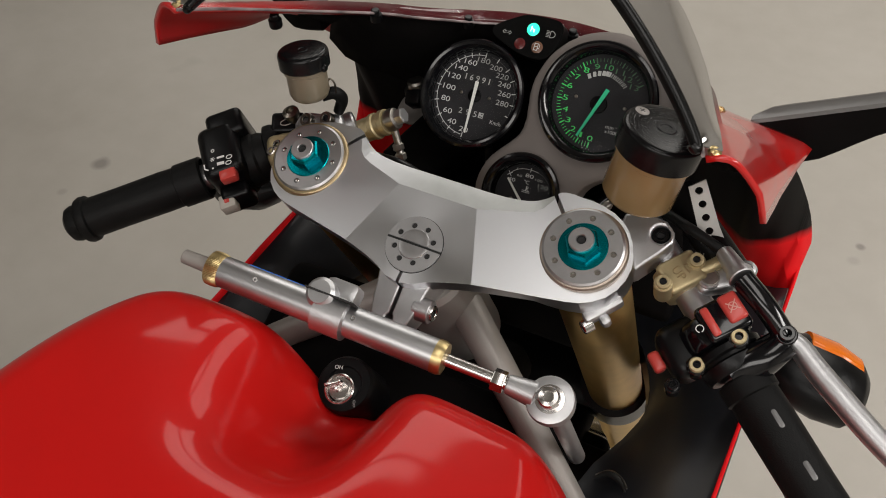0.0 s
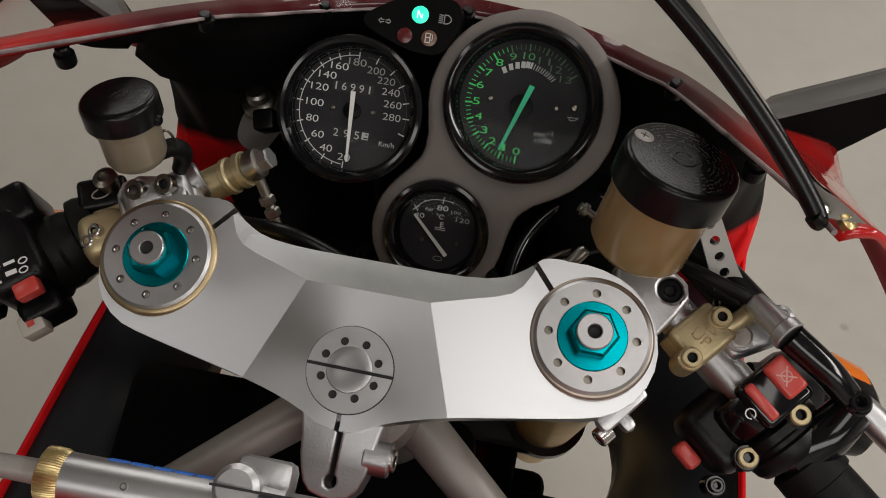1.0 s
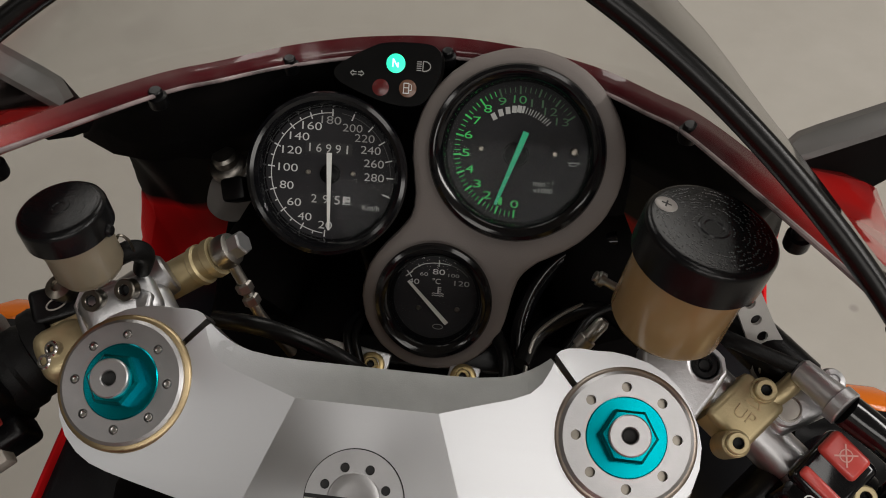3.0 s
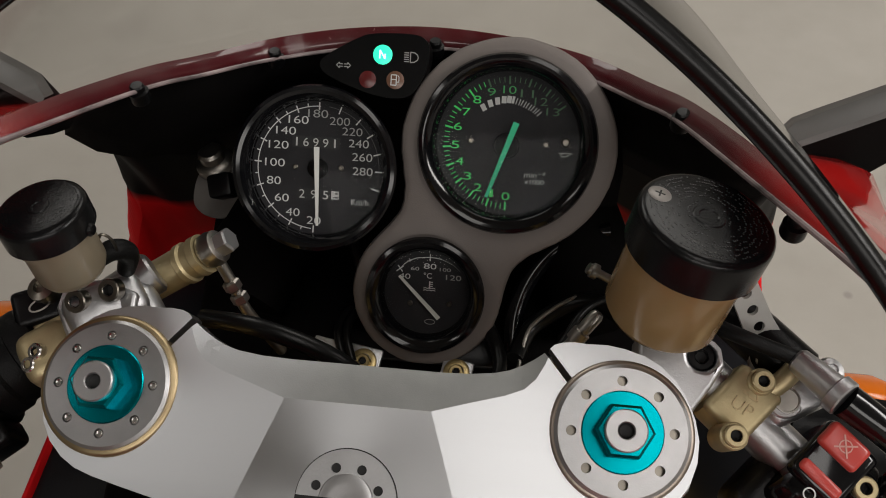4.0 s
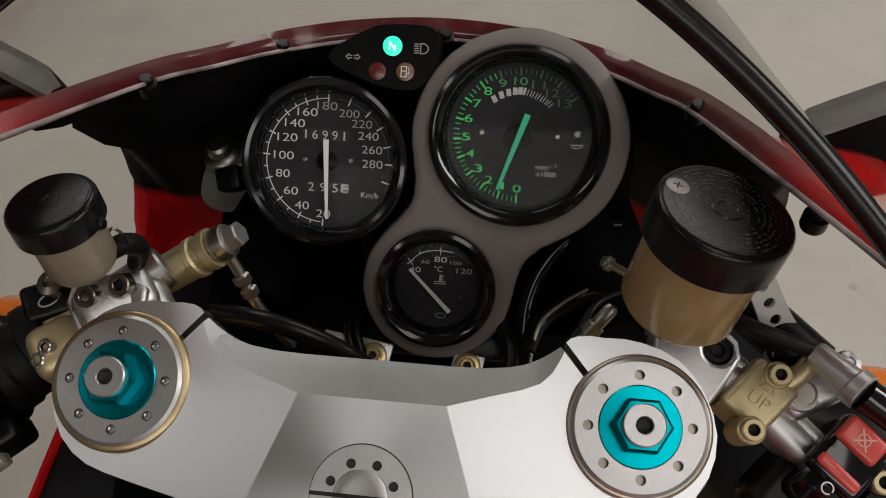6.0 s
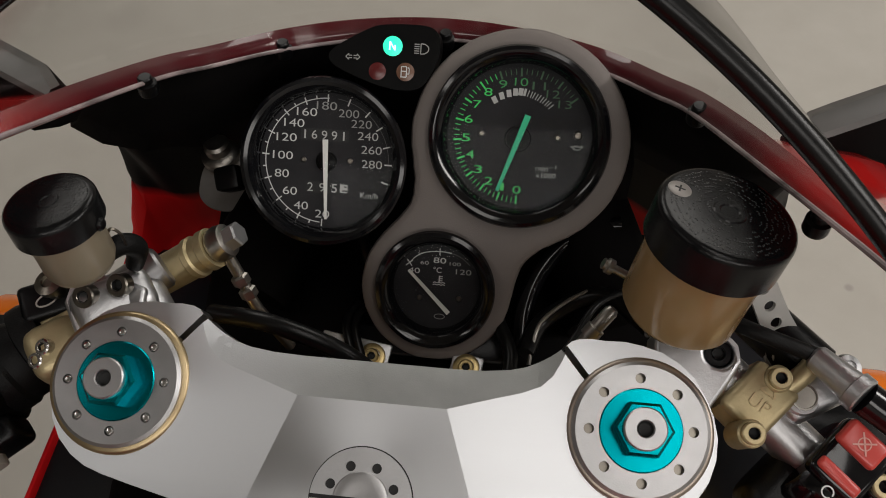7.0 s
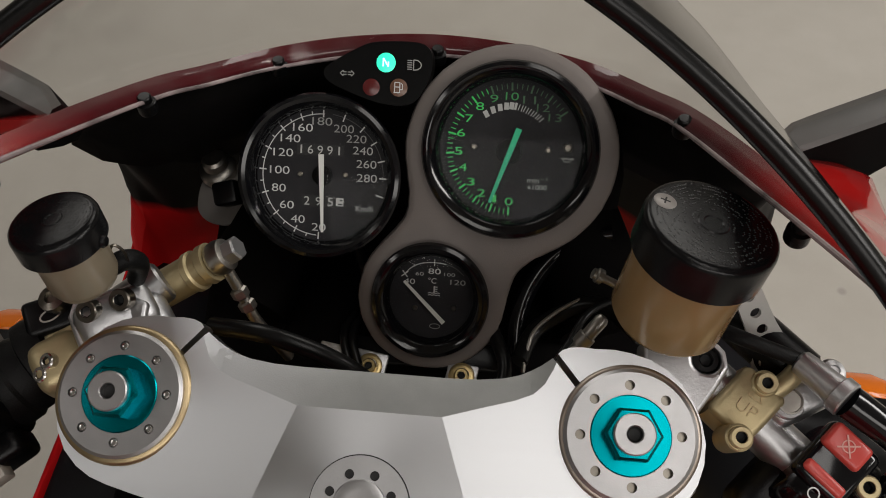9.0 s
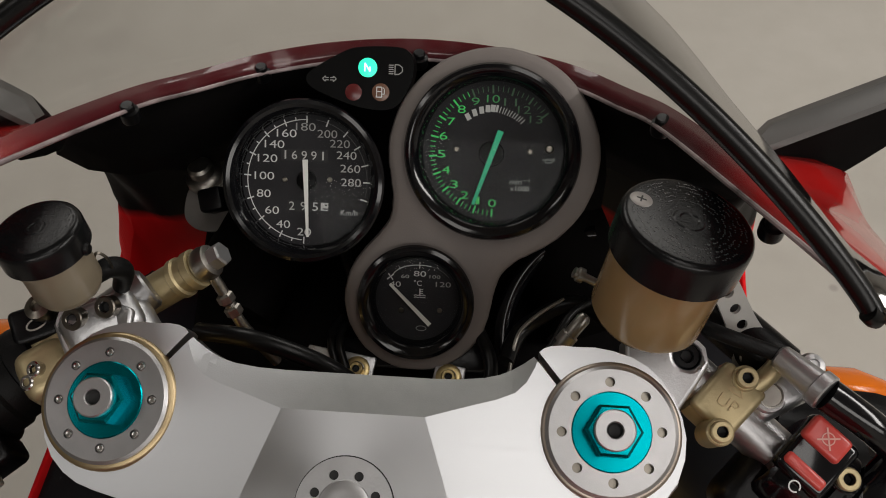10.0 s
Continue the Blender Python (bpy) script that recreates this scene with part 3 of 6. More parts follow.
def yoke():
    right = [(0, 17), (15, 17), (30, 17), (42, 17.4), (52, 18.7), (58, 20.4), (63, 22.8), (67, 25.2), (70.5, 27.8), (71.2, 28.4), (85.4, 12.2), (87.2, 14), (73.2, 30.2), (75, 32), (78, 33.2), (83, 33.8), (88, 33.6),
             (96, 34), (103, 33.2), (111, 31.2), (118, 27.6), (124, 22.6), (128.6, 16), (132, 8), (133.6, 0), (133, -8.5), (130.4, -16.5), (125.6, -24), (119, -29.8), (112, -33.6), (104, -36), (92, -38.6), (80, -41),
             (66, -43.8), (52, -46.6), (44, -48.4), (37, -50.2), (30, -52.2), (24, -54.2), (17, -57), (10, -60.8), (1.1, -62.6), (1.1, -54)]
    outline = right + [(-x, y) for x, y in right[::-1] if x > 0]
    bm = bmesh.new()
    plate(bm, outline, [], -16, 0)
    cuts = [((0, y, 0), (0, 1, 0)) for y in (1, 4, 7, 9, 11, 13, 15)]
    for side in (1, -1):
        cuts += [((side * 29, 1, 0), (side * 0.94, 0.34, 0)), ((side * 40, 1, 0), (side * 0.94, 0.34, 0)), ((side * 50, 1, 0), (side * 0.94, 0.34, 0)), ((side * 60, 1, 0), (side * 0.94, 0.34, 0)), ((side * 70, 1, 0), (side * 0.94, 0.34, 0))]
        cuts += [((side * ax, ay, 0), (side * (by - ay), ax - bx, 0)) for (ax, ay), (bx, by) in zip(CREASE, CREASE[1:])]
        cuts += [((side * (36 + 3 * k), 0, 0), (1, 0, 0)) for k in range(14)]
    cuts += [((-31.0, -5.0, 0), (-0.1175, -0.3375, 0)), ((-27.0, 6.0, 0), (-0.1175, -0.3375, 0))]
    for co, no in cuts:
        bmesh.ops.bisect_plane(bm, geom=bm.verts[:] + bm.edges[:] + bm.faces[:], plane_co=co, plane_no=no, dist=0.005)
    for v in bm.verts:
        h = yoke_height(v.co.x, v.co.y)
        clamp = max(0, 1 - (Vector((abs(v.co.x) - 102.5, v.co.y)).length - 30) / 14)
        v.co.z = h if v.co.z > -1 else min(h, -3) - 10 - 16 * min(1, clamp)
    bm.normal_update()
    for f in bm.faces:
        c = f.calc_center_median()
        side = (abs(c.x) - 29) * 0.94 + (c.y - 1) * 0.34
        if abs(f.normal.z) > 0.5:
            if side < 0 and c.y < 1:
                f.material_index = 1
            elif abs(c.x) < 73 and crease_foot(abs(c.x), c.y)[3]:
                f.material_index = 2
    # shading is smoothed across the left crease, the right one is crisp
    soft = {tuple(sorted(tuple(round(c, 2) for c in v.co) for v in e.verts)) for e in bm.edges
            if len(e.link_faces) == 2 and min(f.normal.z for f in e.link_faces) > 0.5
            and (len({f.material_index for f in e.link_faces}) == 1 or ({f.material_index for f in e.link_faces} == {0, 2} and e.verts[0].co.x < 0))}
    ob = part("top_yoke", bm, [M_YOKE, M_YOKE_MID, M_YOKE_FRONT], bike, "brushed aluminium top yoke with machined facets", flat=5)
    for e in ob.data.edges:
        key = tuple(sorted(tuple(round(c * 1000, 2) for c in ob.data.vertices[k].co) for k in e.vertices))
        if key in soft:
            e.use_edge_sharp = False
    bev = ob.modifiers.new("edge", "BEVEL")
    bev.width, bev.segments, bev.limit_method, bev.angle_limit = 0.0016, 3, "ANGLE", radians(50)
    return ob


def stem_clamp(yoke_ob):
    """The split clamp behind the stem, set lower than the yoke's face."""
    side = [(22, -46), (19, -56), (17, -66), (16, -74), (14.5, -80), (12.5, -86), (9, -90), (3, -91.5)]
    notch = [(2.4, -86), (2.8, -83.8), (2.2, -81.8), (1.1, -80.6), (1.1, -56)]
    bm = plate(bmesh.new(), side + [(-x, y) for x, y in side[::-1]] + [], [[(1.1, -58), *[(x, y) for x, y in notch[::-1][1:]], (0, -87.2), *[(-x, y) for x, y in notch[:-1]], (-1.1, -58)]], -32, 0,
               lambda x, y, z: Vector((x, y, z if z < -1 else -8 - 0.14 * (-56 - y))))
    ob = part("stem_clamp", bm, M_ALU, yoke_ob, "cast aluminium split stem clamp", flat=30)
    bev = ob.modifiers.new("edge", "BEVEL")
    bev.width, bev.segments, bev.limit_method, bev.angle_limit = 0.0025, 3, "ANGLE", radians(50)
    bm = bmesh.new()
    rod(bm, (12, -70, -17), (24, -70, -17), 8, n=24)
    part("clamp_boss", bm, M_ALU, yoke_ob)
    socket_bolt(yoke_ob, (26, -70, -17), (1, 0, 0.1), 5.4, 5, M_POLISH, "pinch_bolt")


top_yoke = yoke()
stem_clamp(top_yoke)

# stem nut disc, in two halves with eight holes
bm = bmesh.new()
holes = [circle(STEM[0] + 13 * math.cos(a), STEM[1] + 13 * math.sin(a), 1.9, 16) for a in (radians(22.5 + 45 * k) for k in range(8))]
half = lambda s: [(STEM[0] - 19.3 * s, STEM[1] + 0.9 * s)] + [(STEM[0] + 19.4 * math.cos(a) * s, STEM[1] + 19.4 * math.sin(a) * s) for a in (radians(177.4 - 5.48 * k) for k in range(33))] + [(STEM[0] + 19.3 * s, STEM[1] + 0.9 * s)]
for s in (1, -1):
    plate(bm, half(s)[1:-1], [h for h in holes if (sum(p[1] for p in h) / 14 - STEM[1]) * s > 0], -3, 2.2)
part("stem_nut", bm, M_ALU, top_yoke, "slotted round stem nut with eight holes", flat=20)
for s in (1, -1):
    bm = bmesh.new()
    dome = []
    for r, h in ((10.6, 2.2), (10.2, 2.7), (9.0, 3.0), (6.0, 2.9), (3.0, 2.6)):
        dome.append([Vector((STEM[0] + s * r * math.cos(a), STEM[1] + s * max(0.9, r * math.sin(a)), h)) for a in (math.pi * k / 24 for k in range(25))])
    dome.append([Vector((STEM[0] + s * 3 * math.cos(math.pi * k / 24), STEM[1] + s * 0.9, 2.6)) for k in range(25)])
    part("nut_boss", sheet(bm, dome), M_CAP, top_yoke, facing=(0, 0, 1))
# dark disc under the nut paints the shade in its holes and slot
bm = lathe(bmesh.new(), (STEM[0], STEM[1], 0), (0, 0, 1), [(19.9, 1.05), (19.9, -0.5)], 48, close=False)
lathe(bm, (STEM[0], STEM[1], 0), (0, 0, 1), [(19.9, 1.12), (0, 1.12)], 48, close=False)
part("stem_recess", bm, M_HOLESHADE, top_yoke)
# clamp lugs and pinch bolts
lug = Vector((126, -27, -33))
bm = box(bmesh.new(), lug + Vector((-3, 2, 1)), (28, 9, 11), [(0.62, 0.78, 0), (-0.78, 0.62, 0), (0, 0, 1)], 3)
box(bm, lug + Vector((0.5, -4, -1)), (7, 9, 10), [(0.62, 0.78, 0), (-0.78, 0.62, 0), (0, 0, 1)], 3)
part("clamp_lug", bm, M_ALU, top_yoke)
socket_bolt(top_yoke, lug + Vector((-11, -14, -1)), (-0.62, -0.78, 0.15), 4.6, 7, M_POLISH, "pinch_bolt")


# -- fork legs --
def fork_leg(s):
    x = s * 102.5
    bm = lathe(bmesh.new(), (x, 0, -150), (0, 0, 1), [(27, 0), (27, 138), (26, 140)], 56, close=False)
    leg = part("fork_leg", bm, M_GOLD, bike, "gold anodised fork tube with a satin screw cap")
    w = 28.0 if s > 0 else 28.6
    bm = lathe(bmesh.new(), (x, 0, 0), (0, 0, 1), [(27, -12), (w, -10), (w, -4.8), (w - 0.5, -3.6), (w - 1.4, -3.0), (23.5, -3.0)], 56, close=False)
    part("cap_ring", bm, M_RING if s < 0 else M_RINGGREY, leg, "worn pale gold ring" if s < 0 else "grey-brown ring")
    bm = bmesh.new()
    outer = circle(x, 0, 24.6, 56)
    holes = [circle(x + 19.5 * math.cos(a), 19.5 * math.sin(a), 2.0, 14) for a in (radians(90 + 3 + 45 * k) for k in range(8))]
    inner = circle(x, 0, 15.8, 40)
    plate(bm, outer, holes + [inner], -6, -0.5)
    lathe(bm, (x, 0, 0), (0, 0, 1), [(26.0, -6.5), (26.0, -1.5), (24.6, -0.5)], 56, close=False)
    part("fork_cap", bm, M_CAP, leg, "satin aluminium fork cap ring with eight holes", flat=25)
    # dark floor paints the shade in the cap's holes
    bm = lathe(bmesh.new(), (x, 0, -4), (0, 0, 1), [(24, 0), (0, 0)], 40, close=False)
    part("cap_floor", bm, M_HOLESHADE if s < 0 else M_DARKSTEEL, leg)
    bm = lathe(bmesh.new(), (x, 0, 0), (0, 0, 1), [(15.7, -4), (15.7, -0.4), (15.3, 0), (7.6, 0.2)], 44, close=False)
    part("adjuster_collar", bm, M_TEAL, leg, "teal anodised collar")
    bm = lathe(bmesh.new(), (x, 0, 0), (0, 0, 1), [(11.4, 0.0), (11.2, 7.4), (10.0, 8.6), (7.2, 8.8)], 6, close=False)
    part("adjuster_nut", bm, M_TEAL, leg, "teal anodised hexagon nut", flat=20)
    bm = lathe(bmesh.new(), (x, 0, 0), (0, 0, 1), [(8.0, 6), (8.0, 11.0), (7.5, 11.5), (3.4, 11.5), (3.0, 11.0), (3.0, 7.0)], 32, close=False)
    part("adjuster_screw", bm, M_CAP, leg, "steel preload screw")
    bm = lathe(bmesh.new(), (x, 0, 0), (0, 0, 1), [(3.0, 9.5), (2.2, 8.5), (0, 8)], 20, close=False)
    part("screw_socket", bm, M_HOLESHADE, leg, "socket with painted shade")
    if s < 0:
        for a in (radians(93 + 45 * k) for k in range(8)):
            bm = lathe(bmesh.new(), (x + 19.5 * math.cos(a), 19.5 * math.sin(a), 0.2), (0, 0, 1), [(1.9, -2.6), (1.8, -1.4), (1.2, -0.7), (0, -0.4)], 14, close=False)
            part("cap_plug", bm, M_POLISH, leg, "bright steel plug")
    # lower clamp band, stanchion end and bottom casting
    bm = lathe(bmesh.new(), (x, 0, 0), (0, 0, 1), [(27, -412), (33.5, -410), (34, -400), (33.5, -368), (27, -366)], 40, close=False)
    part("fork_collar", bm, M_SIDE, leg, "black lower clamp band")
    bm = lathe(bmesh.new(), (x, 0, 0), (0, 0, 1), [(27, -560), (27, -150)], 40, close=False)
    part("fork_tube", bm, M_GOLD, leg)
    bm = lathe(bmesh.new(), (x, 0, 0), (0, 0, 1), [(25, -690), (25, -560)], 32)
    part("fork_slider", bm, M_GOLD, leg)
    return leg


for s in (-1, 1):
    fork_leg(s)
bm = bmesh.new()
box(bm, (0, -5, -389), (205, 56, 36), None, 8)
part("lower_yoke", bm, M_BLACK, bike)
bm = rod(bmesh.new(), (0, -36, -380), (0, -36, -14), 17, n=28)
part("steering_stem", bm, M_FRAME, bike)
bm = rod(bmesh.new(), (-90, 0, -690), (90, 0, -690), 12)
part("front_axle", bm, M_POLISH, bike)


def front_wheel():
    a = FW @ Vector((0, 0, -0.690))
    r = a.z * 1000
    hub = Vector((0, 0, -690))
    bm = lathe(bmesh.new(), hub, (1, 0, 0), [(r - 82, -40), (r - 55, -56), (r - 25, -52), (r - 5, -25), (r, 0), (r - 5, 25), (r - 25, 52), (r - 55, 56), (r - 82, 40)], 64, close=False)
    wheel = part("front_tyre", bm, M_RUBBER, bike, "black front tyre on the floor")
    bm = lathe(bmesh.new(), hub, (1, 0, 0), [(r - 95, -38), (r - 80, -42), (r - 86, 0), (r - 80, 42), (r - 95, 38)], 64, close=False)
    lathe(bm, hub, (1, 0, 0), [(16, -45), (35, -44), (35, 44), (16, 45)], 24, close=False)
    for k in range(3):
        d = Vector((0, math.cos(k * 2.094), math.sin(k * 2.094)))
        rod(bm, hub + d * 30, hub + d * (r - 88), 20, 14)
    part("wheel_rim", bm, M_GOLDPAINT, wheel)


front_wheel()

# -- instruments --
TACHO = Vector((47.2, 153.0, -103.6))
SPEEDO = Vector((-56.3, 134.6, -112.4))
TEMP = Vector((8.0, 75.6, -140.3))
RIGHT = Vector((1, 0, 0))


def gauge_up(tilt):
    return Vector((0, math.cos(radians(tilt)), math.sin(radians(tilt))))


def flat_bar(bm, c, right, up, x0, y0, x1, y1, w0, w1, lift=0.0):
    """A thin straight bar in a dial's plane from (x0, y0) to (x1, y1)."""
    out = right.cross(up)
    d = Vector((x1 - x0, y1 - y0)).normalized()
    n = Vector((-d.y, d.x))
    low, high = [], []
    for (x, y), w in (((x0, y0), w0), ((x1, y1), w1)):
        for s in (1, -1) if not low or len(low) == 0 else (-1, 1):
            px, py = x + n.x * w / 2 * s, y + n.y * w / 2 * s
            low.append(bm.verts.new(c + right * px + up * py + out * lift))
            high.append(bm.verts.new(c + right * px + up * py + out * (lift + max(0.08, 0.25 * w0))))
    bm.faces.new(high)
    for i in range(4):
        j = (i + 1) % 4
        bm.faces.new((low[i], low[j], high[j], high[i]))


def dial_body(name, c, up, face_r, glass_r, outer_r, rise, label):
    """A round gauge: can, face, rolled bezel and glass. Returns the gauge."""
    out = RIGHT.cross(up)
    bm = lathe(bmesh.new(), c, out, [(outer_r - 6, -55), (outer_r - 4, -10), (outer_r - 2.5, rise - 6), (outer_r - 0.6, rise - 3), (outer_r - 1.5, rise - 0.8),
                                     (outer_r - 3.5, rise), (outer_r - 5.5, rise - 0.6), (glass_r + 0.6, rise - 3.4), (glass_r, rise - 4.4), (glass_r - 1.2, 1.0), (face_r, 0)], 72, close=False)
    g = part(name, bm, M_GLOSSBLACK, bike, label)
    bm = lathe(bmesh.new(), c, out, [(face_r + 0.5, 0), (0, 0)], 64, close=False)
    part("dial_face", bm, M_FACE, g, "black dial face", facing=out)
    bm = lathe(bmesh.new(), c, out, [(glass_r + 0.3, rise - 4.2), (glass_r * 0.5, rise - 3.6), (0, rise - 3.4)], 48, close=False)
    glass = part("dial_glass", bm, M_GLASS, g, "clear dial glass", facing=out)
    glass.visible_shadow = False
    return g, out


def dial_screws(g, c, up, out, places):
    for x, y in places:
        bm = lathe(bmesh.new(), c + RIGHT * x + up * y, out, [(1.5, 0), (1.5, 0.5), (1.0, 0.9), (0.5, 0.9), (0.4, 0.5), (0, 0.5)], 16, close=False)
        part("dial_screw", bm, M_DARKSTEEL, g)


def speedometer():
    up = gauge_up(22)
    c = SPEEDO
    g, out = dial_body("speedometer", c, up, 37.5, 38, 46, 13, "round black speedometer with white numerals")
    at = lambda x, y, h=0.15: c + RIGHT * x + up * y + out * h
    marks = [("20", -1.1, -29.2), ("40", -13.2, -25.3), ("60", -19.7, -17.6), ("80", -24.6, -8.3), ("100", -24.4, 1.7), ("120", -22.7, 11.6), ("140", -18.8, 19.6), ("160", -12.0, 25.9),
             ("180", -1.2, 29.8), ("200", 11.1, 26.3), ("220", 18.3, 21.1), ("240", 22.2, 14.8), ("260", 24.5, 7.5), ("280", 25.1, -0.2)]
    for n, (text, x, y) in enumerate(marks):
        # numerals past 160 are greyer: the dial's weaker light is painted in
        lettering("numeral", text, at(x, y), RIGHT, up, 4.3, M_WHITE if n < 8 else M_GREY if n < 11 else M_WHITE2, g, width=7.9 if len(text) == 2 else 11.2, bold=-0.004)
    bm = bmesh.new()
    angles = (268, 245, 221, 199, 177, 156, 133, 112, 91, 71, 51, 34, 16, 0, -17)
    for n, a in enumerate(angles):
        ca, sa = math.cos(radians(a)), math.sin(radians(a))
        flat_bar(bm, c, RIGHT, up, 32.0 * ca, 32.0 * sa, 36.0 * ca, 36.0 * sa, 0.7, 0.7, 0.1)
        if n < 8:
            b = radians((a + angles[n + 1]) / 2)
            flat_bar(bm, c, RIGHT, up, 33.6 * math.cos(b), 33.6 * math.sin(b), 35.6 * math.cos(b), 35.6 * math.sin(b), 0.6, 0.6, 0.1)
    for n in range(44):
        a, b = radians(266 - 4 * n), radians(266 - 4 * (n + 1))
        flat_bar(bm, c, RIGHT, up, 33.9 * math.cos(a), 33.9 * math.sin(a), 33.9 * math.cos(b), 33.9 * math.sin(b), 0.5, 0.5, 0.1)
    part("scale_marks", bm, M_WHITE, g)
    bm = bmesh.new()
    for n in range(24):
        a, b = radians(82 - 4 * n), radians(82 - 4 * (n + 1))
        flat_bar(bm, c, RIGHT, up, 34.2 * math.cos(a), 34.2 * math.sin(a), 34.2 * math.cos(b), 34.2 * math.sin(b), 0.28, 0.28, 0.1)
    part("faint_scale_arc", bm, M_GREYDIM, g)
    # counters behind two windows
    for name, x0, x1, y in (("odometer_window", -15.0, 11.6, 14.0), ("trip_window", -11.2, 13.0, -14.6)):
        bm = bmesh.new()
        flat_bar(bm, c, RIGHT, up, x0, y, x1, y, 6.4, 6.4, 0.0)
        for v in bm.verts:
            v.co -= out * max(0.0, (v.co - c).dot(out) - 0.06)
        part(name, bm, M_COUNTER, g)
    for ch, x in zip("16991", (-12.5, -7.3, -1.8, 3.7, 8.9)):
        lettering("odometer_digit", ch, at(x, 14.0, 0.2), RIGHT, up, 4.7, M_WHITE2, g, width=0.9 if ch == "1" else 3.0)
    for ch, x in zip("295", (-8.4, -1.8, 5.0)):
        lettering("trip_digit", ch, at(x, -14.6, 0.2), RIGHT, up, 4.7, M_WHITE2, g, width=3.1)
    bm = bmesh.new()
    flat_bar(bm, c, RIGHT, up, 8.4, -14.4, 12.4, -14.4, 4.4, 4.4, 0.1)
    wheel = part("trip_wheel", bm, M_WHITE2, g, "pale tenths wheel")
    bm = bmesh.new()
    flat_bar(bm, c, RIGHT, up, 9.6, -15.6, 12.4, -15.6, 0.7, 0.7, 1.25)
    flat_bar(bm, c, RIGHT, up, 10.6, -13.4, 12.0, -13.4, 0.7, 0.7, 1.25)
    part("wheel_mark", bm, M_FACE, wheel)
    lettering("unit_print", "Km/h", at(24.4, -17.3), RIGHT, up, 3.2, M_WHITE2, g, width=9.6)
    bm = bmesh.new()
    flat_bar(bm, c, RIGHT, up, -0.7, 11.7, 1.4, -31.7, 3.0, 1.3, 2.0)
    part("needle", bm, M_NEEDLE, g, "white needle")
    bm = lathe(bmesh.new(), c, out, [(5.6, 0), (5.6, 1.5), (4.8, 1.9), (0, 1.9)], 32, close=False)
    part("needle_hub", bm, M_POD, g)
    dial_screws(g, c, up, out, ((-12.6, 0.0), (13.0, 0.9)))


def tachometer():
    up = gauge_up(24)
    c = TACHO
    g, out = dial_body("tachometer", c, up, 39, 39.5, 48.4, 13, "large round black tachometer with green numerals and needle")
    at = lambda x, y, h=0.15: c + RIGHT * x + up * y + out * h
    marks = [("0", 0.9, -28.4), ("1", -7.1, -27.3), ("2", -14.5, -24.6), ("3", -20.6, -18.8), ("4", -25.3, -11.0), ("5", -28.2, -2.3), ("6", -27.4, 7.6), ("7", -23.4, 15.6), ("8", -17.9, 22.4),
             ("9", -10.5, 26.9), ("10", -0.9, 28.6), ("11", 8.5, 27.1), ("12", 16.2, 23.3), ("13", 22.8, 18.3)]
    for n, (text, x, y) in enumerate(marks):
        # high numerals get dimmer greens that paint the weaker light there
        tone = M_GREEN if n < 9 else M_GREENHALFLIT if n < 11 else M_GREENSHADE
        lettering("numeral", text, at(x, y), RIGHT, up, 4.1, tone, g, width=2.0 if text == "1" else 7.0 if len(text) == 2 else 4.3, bold=-0.004)
    bm = bmesh.new()
    dim = bmesh.new()
    for n in range(53):
        a = radians(270 - 4.2 * n if n < 21 else 181.8 - 4.65 * (n - 21))
        ca, sa = math.cos(a), math.sin(a)
        r0, r1, w = (31.6, 36.0, 0.95) if n % 4 == 0 else (32.6, 35.5, 0.42)
        flat_bar(bm if n < 36 else dim, c, RIGHT, up, 0.9 + r0 * ca, r0 * sa, 0.9 + r1 * ca, r1 * sa, w, w, 0.1)
    part("scale_marks", bm, M_GREEN, g)
    # same ticks in the darker green that paints their shade
    part("shaded_scale_marks", dim, M_GREENSHADE, g)
    # maker's mark as plain leaning blocks along an arc: six heavy ones, then five thin ones
    bm = bmesh.new()
    for n, (x, y) in enumerate(((-14.3, 18.5), (-10.7, 20.8), (-7.0, 22.3), (-3.6, 23.2), (-0.8, 23.5), (1.4, 23.4), (4.0, 22.6), (6.9, 21.7), (9.8, 20.5), (12.5, 19.0), (15.0, 17.4))):
        d = Vector((x, y)).normalized()
        d = Vector((d.x + 0.14, d.y)).normalized()
        if n < 6:
            w = 1.3 if n == 5 else 2.5
            flat_bar(bm, c, RIGHT, up, x - d.x * 1.9, y - d.y * 1.9, x + d.x * 1.9, y + d.y * 1.9, w, w, 0.1)
        else:
            e = Vector((d.y, -d.x))
            for k in (-0.85, 0.85):
                flat_bar(bm, c, RIGHT, up, x - d.x * 1.7 + e.x * k, y - d.y * 1.7 + e.y * k, x + d.x * 1.7 + e.x * k, y + d.y * 1.7 + e.y * k, 0.42, 0.42, 0.1)
    part("maker_mark", bm, M_WHITE2, g, "pale bars of a maker's mark")
    lettering("unit_print", "min", at(13.4, -16.1), RIGHT, up, 2.9, M_WHITE2, g, width=6.6, bold=-0.004)
    lettering("unit_print", "-1", at(19.4, -14.9), RIGHT, up, 1.9, M_WHITE2, g, width=3.4)
    lettering("unit_print", "x1000", at(15.7, -19.7), RIGHT, up, 2.6, M_WHITE2, g, width=10.6)
    bm = bmesh.new()
    flat_bar(bm, c, RIGHT, up, 4.0, 11.5, -9.6, -29.3, 3.3, 1.7, 2.4)
    part("needle", bm, M_NEEDLEG, g, "green needle")
    bm = lathe(bmesh.new(), c + RIGHT * -0.6 + up * -1.2, out, [(7.0, 0), (6.6, 1.8), (0, 2.2)], 28, close=False)
    part("needle_hub", bm, M_POD, g)
    dial_screws(g, c, up, out, ((-19.9, 0.5), (20.5, 0.7)))
